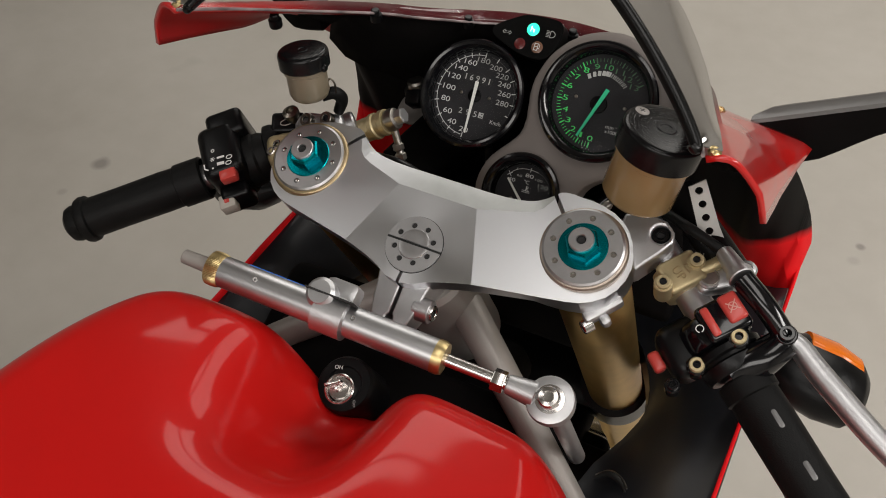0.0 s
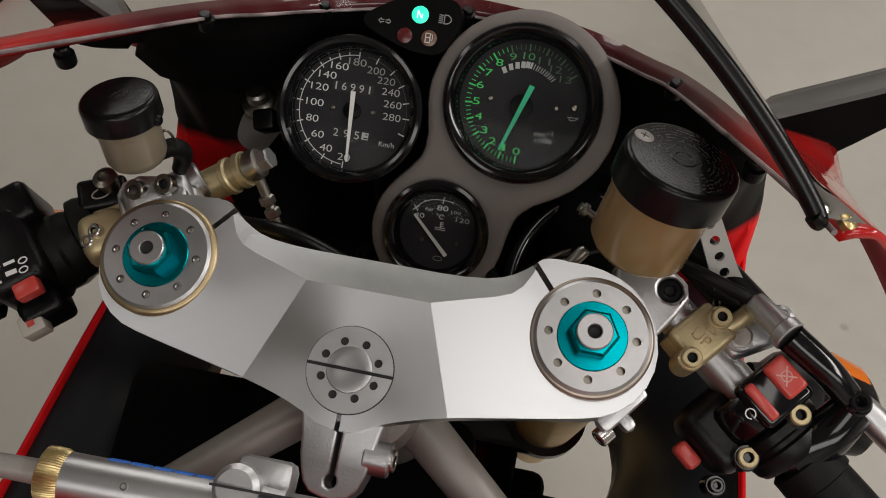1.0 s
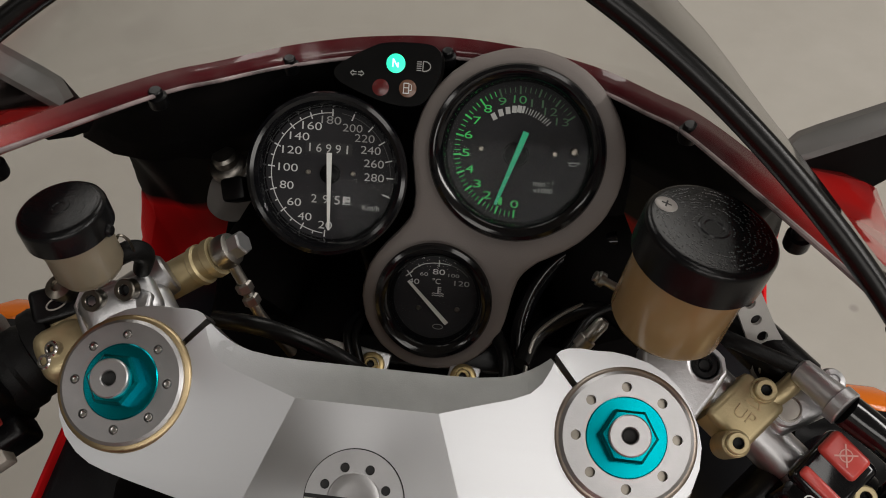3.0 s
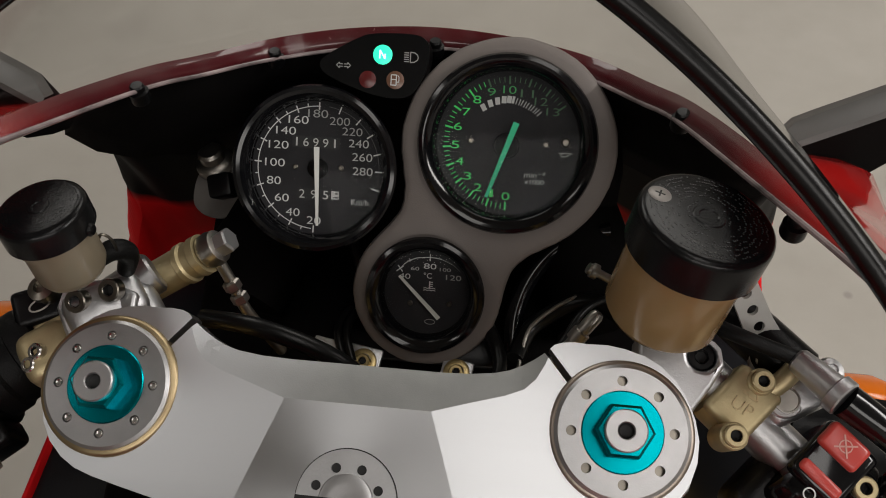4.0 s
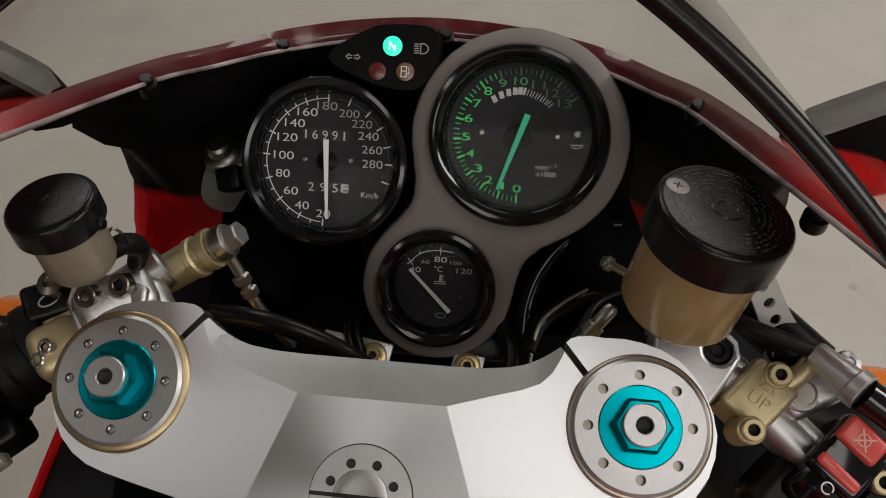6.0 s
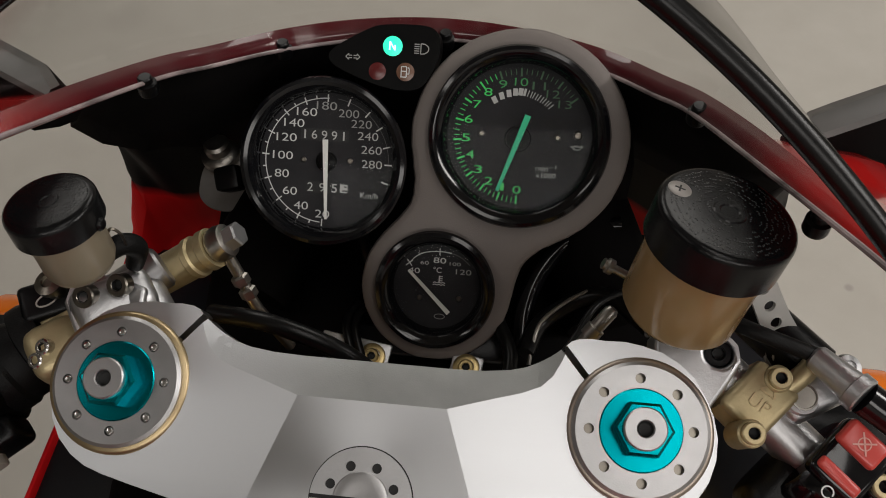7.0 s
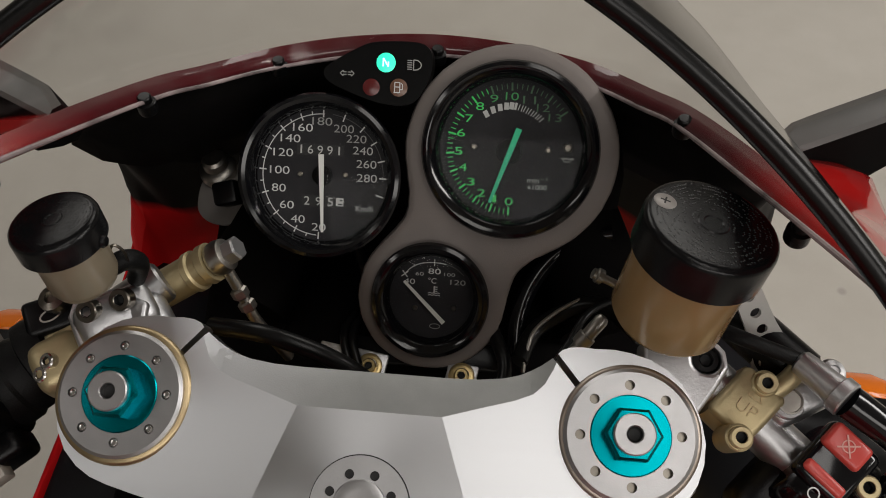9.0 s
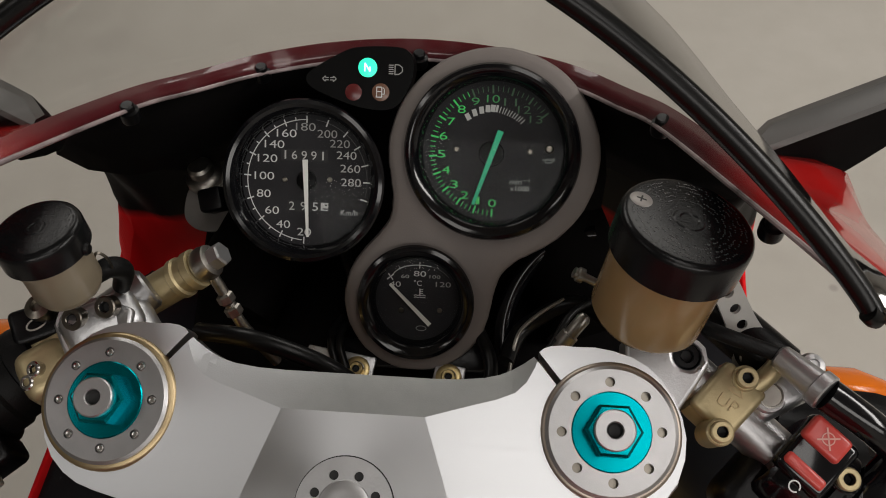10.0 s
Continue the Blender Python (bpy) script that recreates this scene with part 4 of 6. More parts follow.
    bm = lathe(bmesh.new(), at(30.9, 2.6, 0), out, [(2.4, 0), (2.4, 0.5), (1.7, 1.4), (0, 1.8)], 18, close=False)
    part("oil_lamp", bm, M_DARKSTEEL, g, "unlit oil lamp")
    # oil can symbol under the lamp
    bm = bmesh.new()
    for x0, y0, x1, y1, w in ((-2.0, -0.9, 1.4, -0.9, 0.45), (-2.0, 0.7, 1.4, 0.7, 0.45), (-1.8, -0.9, -1.8, 0.7, 0.45), (1.2, -0.9, 3.4, 1.0, 0.45), (1.2, 0.6, 3.2, 1.2, 0.4), (-3.4, 0.9, -2.0, 0.3, 0.45), (-0.6, 0.7, -0.6, 1.5, 0.5)):
        flat_bar(bm, c, RIGHT, up, 30.9 + x0, -4.0 + y0, 30.9 + x1, -4.0 + y1, w, w, 0.1)
    part("oil_symbol", bm, M_GREY, g)


def temperature_gauge():
    up = gauge_up(24)
    c = TEMP
    g, out = dial_body("temperature_gauge", c, up, 25.0, 25.0, 33.6, 13, "small round black coolant temperature gauge")
    at = lambda x, y, h=0.15: c + RIGHT * x + up * y + out * h
    for text, x, y, high, wide, tone in (("40", -12.9, 8.2, 3.0, 6.4, M_WHITE), ("60", -7.3, 12.9, 2.0, 4.6, M_WHITE2), ("80", 1.1, 14.8, 3.1, 7.0, M_WHITE), ("100", 9.7, 13.4, 1.9, 6.2, M_GREY), ("120", 14.6, 9.2, 2.9, 8.6, M_GREY)):
        lettering("numeral", text, at(x, y), RIGHT, up, high, tone, g, width=wide)
    lettering("unit_print", "\u00b0C", at(0.1, 9.4), RIGHT, up, 3.2, M_WHITE, g, width=4.6)
    bm = bmesh.new()
    bar = lambda *a: flat_bar(bm, c, RIGHT, up, *a, 0.1)
    arc = [(-15.7, 12.3), (-13.3, 15.2), (-10.5, 17.4), (-6.8, 18.9), (-3.0, 19.6), (0.8, 19.8), (4.2, 19.7), (7.5, 19.2)]
    for p, q in zip(arc, arc[1:]):
        bar(*p, *q, 0.38, 0.38)
    bar(-17.0, 14.2, -14.2, 10.6, 0.55, 0.55)
    bar(-17.6, 10.8, -13.8, 13.8, 0.55, 0.55)
    bar(-10.9, 18.4, -10.1, 16.8, 0.4, 0.4)
    bar(0.9, 21.6, 0.9, 17.8, 0.5, 0.5)
    part("scale_marks", bm, M_WHITE, g)
    bm = bmesh.new()
    dim = [(7.5, 19.2), (11.0, 18.2), (14.2, 16.4), (17.8, 13.2)]
    for p, q in zip(dim, dim[1:]):
        flat_bar(bm, c, RIGHT, up, *p, *q, 0.3, 0.3, 0.1)
    part("faint_scale_arc", bm, M_GREYDIM, g)
    bm = bmesh.new()
    bar = lambda *a: flat_bar(bm, c, RIGHT, up, *a, 0.1)
    bar(1.4, 6.2, 1.4, 2.0, 0.7, 0.7)
    for dy in (5.8, 4.6, 3.4):
        bar(1.4, dy, 3.2, dy, 0.45, 0.45)
    for dy in (2.1, 0.9):
        for n in range(6):
            x0 = -2.0 + 1.12 * n
            bar(x0, dy + (0.4 if n % 2 else 0), x0 + 1.12, dy + (0 if n % 2 else 0.4), 0.42, 0.42)
    part("coolant_symbol", bm, M_WHITE, g)
    bm = bmesh.new()
    flat_bar(bm, c, RIGHT, up, 7.8, -14.3, -15.7, 8.6, 2.4, 1.5, 2.0)
    part("needle", bm, M_NEEDLE, g, "white needle")
    dial_screws(g, c, up, out, ((-9.0, -7.0), (13.0, -6.0)))
    bm = bmesh.new()
    for k in range(20):
        a, b = radians(18 * k), radians(18 * (k + 1))
        flat_bar(bm, c, RIGHT, up, 2.7 + 2.9 * math.cos(a), -17 + 1.4 * math.sin(a), 2.7 + 2.9 * math.cos(b), -17 + 1.4 * math.sin(b), 0.35, 0.35, 0.1)
    part("maker_badge", bm, M_GREY, g)


speedometer()
tachometer()
temperature_gauge()


def dash_panel():
    """Grey surround of the tachometer and the temperature gauge: two rounds with a waist, edge turned down."""
    up = gauge_up(24)
    out = RIGHT.cross(up)
    c = TACHO + out * 3.0
    ax = Vector((0.5, -2.2))
    t = TEMP - TACHO
    bx = Vector((t.dot(RIGHT), t.dot(up)))
    ra, rb, blend = 58.4, 41.8, 34.0

    def field(p):
        da, db = (p - ax).length - ra, (p - bx).length - rb
        h = max(blend - abs(da - db), 0.0) / blend
        return min(da, db) - h * h * blend / 4

    mid = (ax + bx) * 0.45
    rim = []
    for n in range(96):
        d = Vector((math.cos(2 * math.pi * n / 96), math.sin(2 * math.pi * n / 96)))
        lo, hi = 5.0, 160.0
        r = lo
        while r < hi and field(mid + d * r) < 0:
            r += 0.5
        rim.append(mid + d * r)

    def inset(p, s):
        q = Vector((field(p + Vector((0.5, 0))) - field(p - Vector((0.5, 0))), field(p + Vector((0, 0.5))) - field(p - Vector((0, 0.5)))))
        return p - q.normalized() * s

    bm = bmesh.new()
    hole_a = circle(0, 0, 46.5, 48)
    hole_b = circle(bx.x, bx.y, 32.0, 40)
    inner = [tuple(inset(p, 5.0)) for p in rim]
    plate(bm, inner, [hole_a, hole_b], -3, 0, lambda x, y, z: c + RIGHT * x + up * y + out * z)
    rows = []
    for s, drop in ((5.0, 0.0), (3.0, -0.4), (1.2, -1.8), (0.2, -4.5), (0.0, -9), (0.6, -24)):
        row = [c + RIGHT * q.x + up * q.y + out * drop for q in (inset(p, s) for p in rim)]
        rows.append(row + [row[0]])
    sheet(bm, rows)
    bmesh.ops.remove_doubles(bm, verts=bm.verts, dist=0.05)
    return part("dash_panel", bm, M_DASH, bike, "grey foam-skinned instrument panel", flat=30)


dash = dash_panel()


def warning_panel():
    up = gauge_up(22)
    out = RIGHT.cross(up)
    c = Vector((-22.7, 190.5, -83.5)) - out * 1.0
    outline = [(-34, -6), (-30, -1), (-14, 8.5), (-4, 11.5), (16, 12), (23, 9), (25, 3), (24, -6), (18, -18), (10, -22), (-4, -21), (-20, -16), (-31, -11)]
    outline = [(p.x, p.y) for p in spline([(x, y, 0) for x, y in outline], 5, True)]
    bm = plate(bmesh.new(), outline, [], -16, -0.2, lambda x, y, z: c + RIGHT * x + up * y + out * z)
    g = part("warning_light_panel", bm, M_POD, bike, "black warning light pod with one lamp lit green")
    for name, x, y, r, m, label in (("green_lamp", 0, 0.5, 5.2, M_LAMPGREEN, "lit green neutral lamp"), ("red_lamp", -7.5, -13, 4.6, M_LAMPRED, "unlit dark red lamp"), ("fuel_lamp", 7.5, -12.5, 4.8, M_LAMPBROWN, "unlit brown fuel lamp")):
        bm = lathe(bmesh.new(), c + RIGHT * x + up * y, out, [(r, -0.4), (r, 0.3), (r * 0.6, 0.7), (0, 0.9)], 28, close=False)
        part(name, bm, m, g, label)
    bm = bmesh.new()
    flat_bar(bm, c, RIGHT, up, -1.4, -1.6, -1.4, 2.8, 0.7, 0.7, 1.0)
    flat_bar(bm, c, RIGHT, up, -1.4, 2.8, 1.4, -1.6, 0.7, 0.7, 1.0)
    flat_bar(bm, c, RIGHT, up, 1.4, -1.6, 1.4, 1.0, 0.7, 0.7, 1.0)
    part("neutral_symbol", bm, M_SYMBOLGLOW, g)
    bm = bmesh.new()
    b = lambda *a: flat_bar(bm, c, RIGHT, up, *a, 0.1)
    for s in (1, -1):  # turn arrows
        x, y = -21.0 + 1.7 * s, -6.2
        b(x + 2.1 * s, y, x + 0.5 * s, y + 1.5, 0.45, 0.45)
        b(x + 2.1 * s, y, x + 0.5 * s, y - 1.5, 0.45, 0.45)
        b(x - 1.3 * s, y + 0.65, x + 0.6 * s, y + 0.65, 0.45, 0.45)
        b(x - 1.3 * s, y - 0.65, x + 0.6 * s, y - 0.65, 0.45, 0.45)
        b(x + 0.5 * s, y + 1.5, x + 0.5 * s, y + 0.65, 0.4, 0.4)
        b(x + 0.5 * s, y - 1.5, x + 0.5 * s, y - 0.65, 0.4, 0.4)
    part("turn_symbol", bm, M_GREY, g)
    bm = bmesh.new()
    b = lambda *a: flat_bar(bm, c, RIGHT, up, *a, 0.1)
    for n in range(5):  # high beam
        b(11.6, 2.2 - 1.15 * n, 14.2, 2.2 - 1.15 * n, 0.5, 0.5)
    pts = [(15.0, 2.6), (17.2, 2.4), (18.8, 1.2), (19.2, -0.1), (18.8, -1.4), (17.2, -2.5), (15.0, -2.8), (15.0, 2.6)]
    for p, q in zip(pts, pts[1:]):
        b(*p, *q, 0.55, 0.55)
    part("beam_symbol", bm, M_GREY, g)
    bm = bmesh.new()
    b2 = lambda *a: flat_bar(bm, c, RIGHT, up, *a, 1.0)
    for p, q in zip(((5.4, -15.2), (5.4, -9.8), (8.2, -9.8), (8.2, -15.2)), ((5.4, -9.8), (8.2, -9.8), (8.2, -15.2), (5.0, -15.2))):
        b2(*p, *q, 0.5, 0.5)
    b2(5.4, -12.2, 8.2, -12.2, 0.5, 0.5)
    b2(8.4, -13.5, 9.6, -13.5, 0.4, 0.4)
    b2(9.6, -13.6, 9.6, -10.8, 0.4, 0.4)
    b2(9.6, -10.8, 8.8, -10.0, 0.4, 0.4)
    part("fuel_symbol", bm, M_WHITE, g)
    return g


warning_panel()

# -- fluid reservoirs --
def reservoir(top, axis, cap_r, cap_h, body_r, depth, material, name, label):
    top, axis = Vector(top), Vector(axis).normalized()
    n = 56
    prof = [(cap_r - 0.8, -cap_h), (cap_r, -cap_h + 0.8), (cap_r, -3.0), (cap_r - 0.5, -1.4), (cap_r - 1.6, -0.4), (cap_r - 3.2, 0), (cap_r * 0.24, 0), (cap_r * 0.22, 0.4), (cap_r * 0.15, 0.4), (cap_r * 0.13, 0), (0, 0)]
    body = [(0, -depth), (body_r * 0.78, -depth), (body_r * 0.90, -depth + 1.5), (body_r, -depth + 5), (body_r, -cap_h - 4), (body_r + 1.4, -cap_h - 3), (body_r + 1.4, -cap_h + 1)]
    bm = lathe(bmesh.new(), top, axis, body, n, close=False)
    g = part(name, bm, material, bike, label)
    bm = lathe(bmesh.new(), top, axis, prof, n, close=False)
    a, b = axes(axis)
    part("reservoir_cap", bm, M_CAPBLACK, g, "black screw cap")
    # raised warning print that cannot be read, as short specks in rings
    bm = bmesh.new()
    rng = random.Random(5)
    for r in (0.30, 0.44, 0.52, 0.60, 0.68, 0.76, 0.83):
        k = rng.random()
        last = k + 2 * math.pi
        while k < last:
            step = rng.uniform(0.7, 1.3) / (cap_r * r)
            gap = rng.random()
            if gap < 0.62:
                rr = cap_r * r + rng.uniform(-0.35, 0.35)
                lean = rng.choice((0.0, 0.0, 0.9, -0.9, 1.57))
                dx, dy = -math.sin(k + lean) * 0.34, math.cos(k + lean) * 0.34
                x, y = rr * math.cos(k), rr * math.sin(k)
                flat_bar(bm, top, a, b, x - dx, y - dy, x + dx, y + dy, 0.48, 0.48, 0.0)
            k += step * (1 if gap < 0.93 else 3)
    part("raised_print", bm, M_PRINTGLINT if cap_r > 20 else M_CAPBLACK, g)
    return g, a, b


L_TOP, R_TOP = (-129.0, 63.5, 28.5), (127.5, 80.5, 24.0)
L_AX, R_AX = (-0.10, 0.50, 0.85), (0.19, 0.55, 0.83)
gl, la, lb = reservoir(L_TOP, L_AX, 18.2, 12.5, 14.6, 37, M_AMBERPALE, "clutch_reservoir", "pale translucent clutch fluid reservoir with a black cap")
gr, ra_, rb_ = reservoir(R_TOP, R_AX, 27.0, 18, 23.8, 56, M_AMBER, "brake_reservoir", "amber brake fluid reservoir with a black screw cap")
for g, p, ax in ((gr, (109.0, 87.5, 21.6), R_AX),):
    up_axis = Vector(ax).normalized()
    p = Vector(p) - up_axis * (Vector(p) - Vector(R_TOP)).dot(up_axis)
    bm = lathe(bmesh.new(), p, ax, [(4.6, -1.5), (4.6, 0.1), (3.9, 0.45), (0, 0.5)], 24, close=False)
    screw = part("cap_screw", bm, M_ADJUSTER, g, "grey cross-head cap screw")
    bm = bmesh.new()
    sa, sb = axes(ax)
    for x, y in ((1, 0), (0, 1)):
        flat_bar(bm, p, sa, sb, -2 * x, -2 * y, 2 * x, 2 * y, 0.7, 0.7, 0.4)
    part("cross_slot", bm, M_HOLESHADE, screw)
clip_axis = Vector(L_AX).normalized()
clip_out = (Vector((1, -0.1, 0)) - clip_axis * clip_axis.x).normalized()
bm = lathe(bmesh.new(), Vector(L_TOP) - clip_axis * 10 + clip_out * 16.5, clip_out, [(2.8, 0), (2.8, 2), (2.0, 3.0), (0, 3.4)], 18, close=False)
part("cap_clip", bm, M_CAPBLACK, gl)
bm = lathe(bmesh.new(), (96, 70, -42), (-1, 0.35, 0.35), [(2.0, -4), (2.0, 3), (3.6, 3.4), (3.6, 6), (2.6, 6.6), (2.6, 8), (0, 8.4)], 16, close=False)
part("reservoir_nipple", bm, M_HOSE, gr)

# -- handlebars --
BAR_IN = {1: Vector((122, 52, -60)), -1: Vector((122, 57, -66))}
BAR_OUT = {1: Vector((302, -104, -64)), -1: Vector((302, -103, -52))}


def bar_at(s, x):
    p = BAR_IN[s].lerp(BAR_OUT[s], (x - 122) / 180)
    return Vector((p.x * s, p.y, p.z))


def bar_axes(s):
    d = (bar_at(s, 200) - bar_at(s, 100)).normalized()
    a = Vector((0, 0, 1)).cross(d).normalized()
    return d, a, d.cross(a).normalized()


def handlebar(s):
    d, a, u = bar_axes(s)
    bm = rod(bmesh.new(), bar_at(s, 118), bar_at(s, 222), 10.8, n=32)
    bar = part("handlebar", bm, M_CAP, bike, "satin steel clip-on handlebar")
    # clamp plate beside the fork leg
    outline = [(112, 44), (128, 49), (140, 47), (147, 41), (148.5, 34), (143, 24), (133, 9), (124, 2), (112, 10)]
    bm = plate(bmesh.new(), [(s * x, y) for x, y in outline], [circle(s * 139, 37, 6.2, 20)], -60, -36)
    clamp = part("bar_clamp", bm, M_ALU, bar, "cast aluminium bar clamp", flat=30)
    bev = clamp.modifiers.new("edge", "BEVEL")
    bev.width, bev.segments, bev.limit_method, bev.angle_limit = 0.002, 3, "ANGLE", radians(50)
    socket_bolt(bar, (s * 139, 37, -38), (0, 0, 1), 5.8, 5, M_BLACK, "clamp_bolt")
    bm = bmesh.new()
    prof = [(15.5, -22 if s < 0 else -9), (17.5, -20 if s < 0 else -7.5), (17.5, 1.5), (17.5, 4), (16.0, 5), (16.4, 20), (16.0, 60), (16.2, 92)]
    if s < 0:
        prof = [(r, h * 0.86) for r, h in prof] + [(18.6, 80), (19.0, 84), (17.8, 87), (14.5, 89), (14.8, 93), (13.5, 97), (9, 100), (0, 101)]
    else:
        prof += [(18.6, 93.5), (18.8, 97), (17.5, 99), (13, 101), (0, 101)]
    lathe(bm, bar_at(s, 222 if s > 0 else 226), d, prof, 36, close=False)
    grip = part("grip", bm, M_RUBBER, bar, "black rubber grip")
    if s > 0:
        for k in (24, 58):
            bm = bmesh.new()
            p = bar_at(s, 222) + d * k + u * 14.6 + a * 2
            box(bm, p, (13, 4.2, 4.5), [d, a, u], 1.9)
            part("grip_inset", bm, M_CAPPRINT, grip, "grey grip inset")
    return bar


bar_l, bar_r = handlebar(-1), handlebar(1)


def left_switch():
    d, a, u = bar_axes(-1)
    c = bar_at(-1, 199)
    o = lambda x, y, z: c + d * x + a * y + u * z
    bm = bmesh.new()
    box(bm, o(-4, -3, 4), (33, 48, 48), [d, a, u], 8, 4)
    box(bm, o(-12, -25, 6), (30, 24, 42), [d, a, u], 5, 3)
    box(bm, o(-4, 26, -2), (24, 14, 24), [d, a, u], 4, 3)
    g = part("left_switch_housing", bm, M_BLACK, bike, "black switch housing with red and grey buttons")
    bm = lathe(bmesh.new(), bar_at(-1, 166), d, [(15, -6), (20, -5), (21.5, -2), (22.5, 1.5), (22.5, 6), (18, 8), (19.5, 12), (19.5, 16), (21, 18), (21, 26), (15, 28)], 36, close=False)
    part("lever_perch_ring", bm, M_RUBBER, g)
    return g, o, d, a, u


lsw, LO, LD, LA, LU = left_switch()
for name, p, size, m, label in (("dip_switch", (-177, -23, -35), (13, 9, 9), M_BUTTONRED, "red sliding switch"), ("horn_button", (-180, -38, -57), (13, 12, 12), M_BUTTONGREY, "pale grey square button")):
    bm = box(bmesh.new(), p, size, [LD, LA, LU], 1.6)
    part(name, bm, m, lsw, label)
bm = box(bmesh.new(), Vector((-180, -38, -57)) + LU * 6.0, (4, 4, 0.8), [LD, LA, LU], 0.3)
part("button_mark", bm, M_BUTTONRED, lsw, "red mark on the grey button")
bm = bmesh.new()
print_at = LO(-4, 0, 28.2)
mark = lambda x0, y0, x1, y1, w: flat_bar(bm, print_at, LD, LA, x0, y0, x1, y1, w, w, 0.0)
mark(2.2, 6.2, -3.6, 6.6, 1.6), mark(3.0, 11.6, -2.6, 12.2, 2.4)
for x, y in ((-7.2, 8.6), (-5.8, 13.4)):
    for k in range(8):
        t0, t1 = radians(45 * k), radians(45 * (k + 1))
        mark(x + 2.3 * math.cos(t0), y + 1.6 * math.sin(t0), x + 2.3 * math.cos(t1), y + 1.6 * math.sin(t1), 0.7)
for k in range(3):
    t0 = radians(60 * k)
    mark(5.9 - 2 * math.cos(t0), 6 - 2 * math.sin(t0), 5.9 + 2 * math.cos(t0), 6 + 2 * math.sin(t0), 0.5)
for k in range(8):
    t0, t1 = radians(45 * k), radians(45 * (k + 1))
    mark(4.4 + 1.2 * math.cos(t0), -1.4 + 1.2 * math.sin(t0), 4.4 + 1.2 * math.cos(t1), -1.4 + 1.2 * math.sin(t1), 0.6)
mark(13, 8.2, 13.2, 12.4, 1.0), mark(13.2, 12.4, 10.6, 14.2, 1.0), mark(7.4, 13.9, 6.2, 13.9, 1.3)
part("switch_print", bm, M_WHITE, lsw)


# -- clutch master cylinder on the left bar --
def clutch_master():
    start, end = Vector((-141, 51, -92)), Vector((-97, 72.5, -72))
    d = (end - start).normalized()
    n = (end - start).length
    bm = lathe(bmesh.new(), start, d, [(8.5, 0), (9.6, 2), (9.8, n - 14), (10.8, n - 13), (10.8, n - 10), (9.6, n - 9), (9.6, n - 5), (10.6, n - 4), (10.4, n), (6, n)], 36)
    g = part("clutch_master_cylinder", bm, M_GOLDPAINT, bike, "gold cast clutch master cylinder")
    bm = lathe(bmesh.new(), end, d, [(6.5, -1), (8.6, 1), (9.2, 5), (8.4, 9), (6.2, 10)], 28)
    part("banjo_union", bm, M_HOSE, g, "dull steel banjo union")
    bm = lathe(bmesh.new(), end + d * 10, d, [(6.4, 0), (6.4, 6), (5.6, 7), (0, 7)], 6, close=False)
    part("banjo_bolt", bm, M_ALU, g, "steel banjo bolt", flat=20)
    e = end + d * 4
    low = e + Vector((16, -26, -26))
    bm = tube(bmesh.new(), [e + Vector((3, -4, -5)), e + Vector((9, -14, -15)), low, low + Vector((12, -14, -30))], 3.0, 14)
    part("clutch_hose", bm, M_HOSE, g, "dull steel hose pipe")
    hd = (low - e).normalized()
    for k in (19, 27):
        bm = lathe(bmesh.new(), e + hd * k + Vector((0, 0, 0)), hd, [(3.6, 0), (4.6, 1), (4.6, 5), (3.6, 6)], 6)
        part("hose_nut", bm, M_HOSE, g)
    socket_bolt(g, (-135.5, 35.8, -26.5), (-0.1, -0.3, 1), 5.2, 6, M_DARKSTEEL, "clamp_bolt")
    socket_bolt(g, (-122.2, 42.5, -28.5), (-0.1, -0.3, 1), 5.2, 6, M_DARKSTEEL, "clamp_bolt")
    bm = bmesh.new()
    box(bm, (-129, 36.4, -45.5), (36, 22, 26), [Vector((0.74, 0.55, -0.39)), Vector((-0.55, 0.83, 0.13)), Vector((0.39, 0.12, 0.91))], 6, 3)
    box(bm, (-119, 37, -57), (24, 26, 28), [Vector((0.74, 0.55, -0.39)), Vector((-0.55, 0.83, 0.13)), Vector((0.39, 0.12, 0.91))], 9, 5)
    part("reservoir_bracket", bm, M_ALU, g, "cast aluminium bracket")
    bm = tube(bmesh.new(), [(-124, 52, -14), (-117, 58, -15), (-114, 59, -24), (-119, 54, -36)], lambda t: 4.0 + 0.9 * math.sin(math.pi * t), 16)
    part("fluid_hose", bm, M_RUBBER, g, "black rubber elbow hose")
    bm = tube(bmesh.new(), [(-119, 57, -4), (-116, 61, 0), (-113, 60, -4), (-114, 57, -14)], 0.7, 8)
    part("hose_clip", bm, M_DARKSTEEL, g, "wire hose clip")
    dd, a, u = bar_axes(-1)
    bm = lathe(bmesh.new(), bar_at(-1, 146), dd, [(11.2, 0), (16.5, 1.5), (17, 4), (17, 18), (16.5, 20.5), (11.2, 22)], 36, close=False)
    part("bar_clamp_half", bm, M_GOLDPAINT, g, "gold cast clamp half")
    bm = bmesh.new()
    box(bm, bar_at(-1, 155) + u * 13 + a * 8, (19, 22, 9), [dd, a, u], 3, 3)
    part("clamp_cap", bm, M_GOLDPAINT, g, "gold cast clamp cap")
    for k in (-14, 2):
        socket_bolt(g, bar_at(-1, 156) + u * 18 + a * (12 - k * 0.6) + dd * k * 0.2, u, 4.0, 6, M_POLISH, "clamp_bolt")
    # black lever pivot with an oval slot, over the gold clamp with two bright bolts
    bm = box(bmesh.new(), (-162, 36, -52), (26, 18, 16), [Vector((0.88, 0.42, -0.2)), Vector((-0.43, 0.9, 0)), Vector((0.18, 0.09, 0.98))], 3, 3)
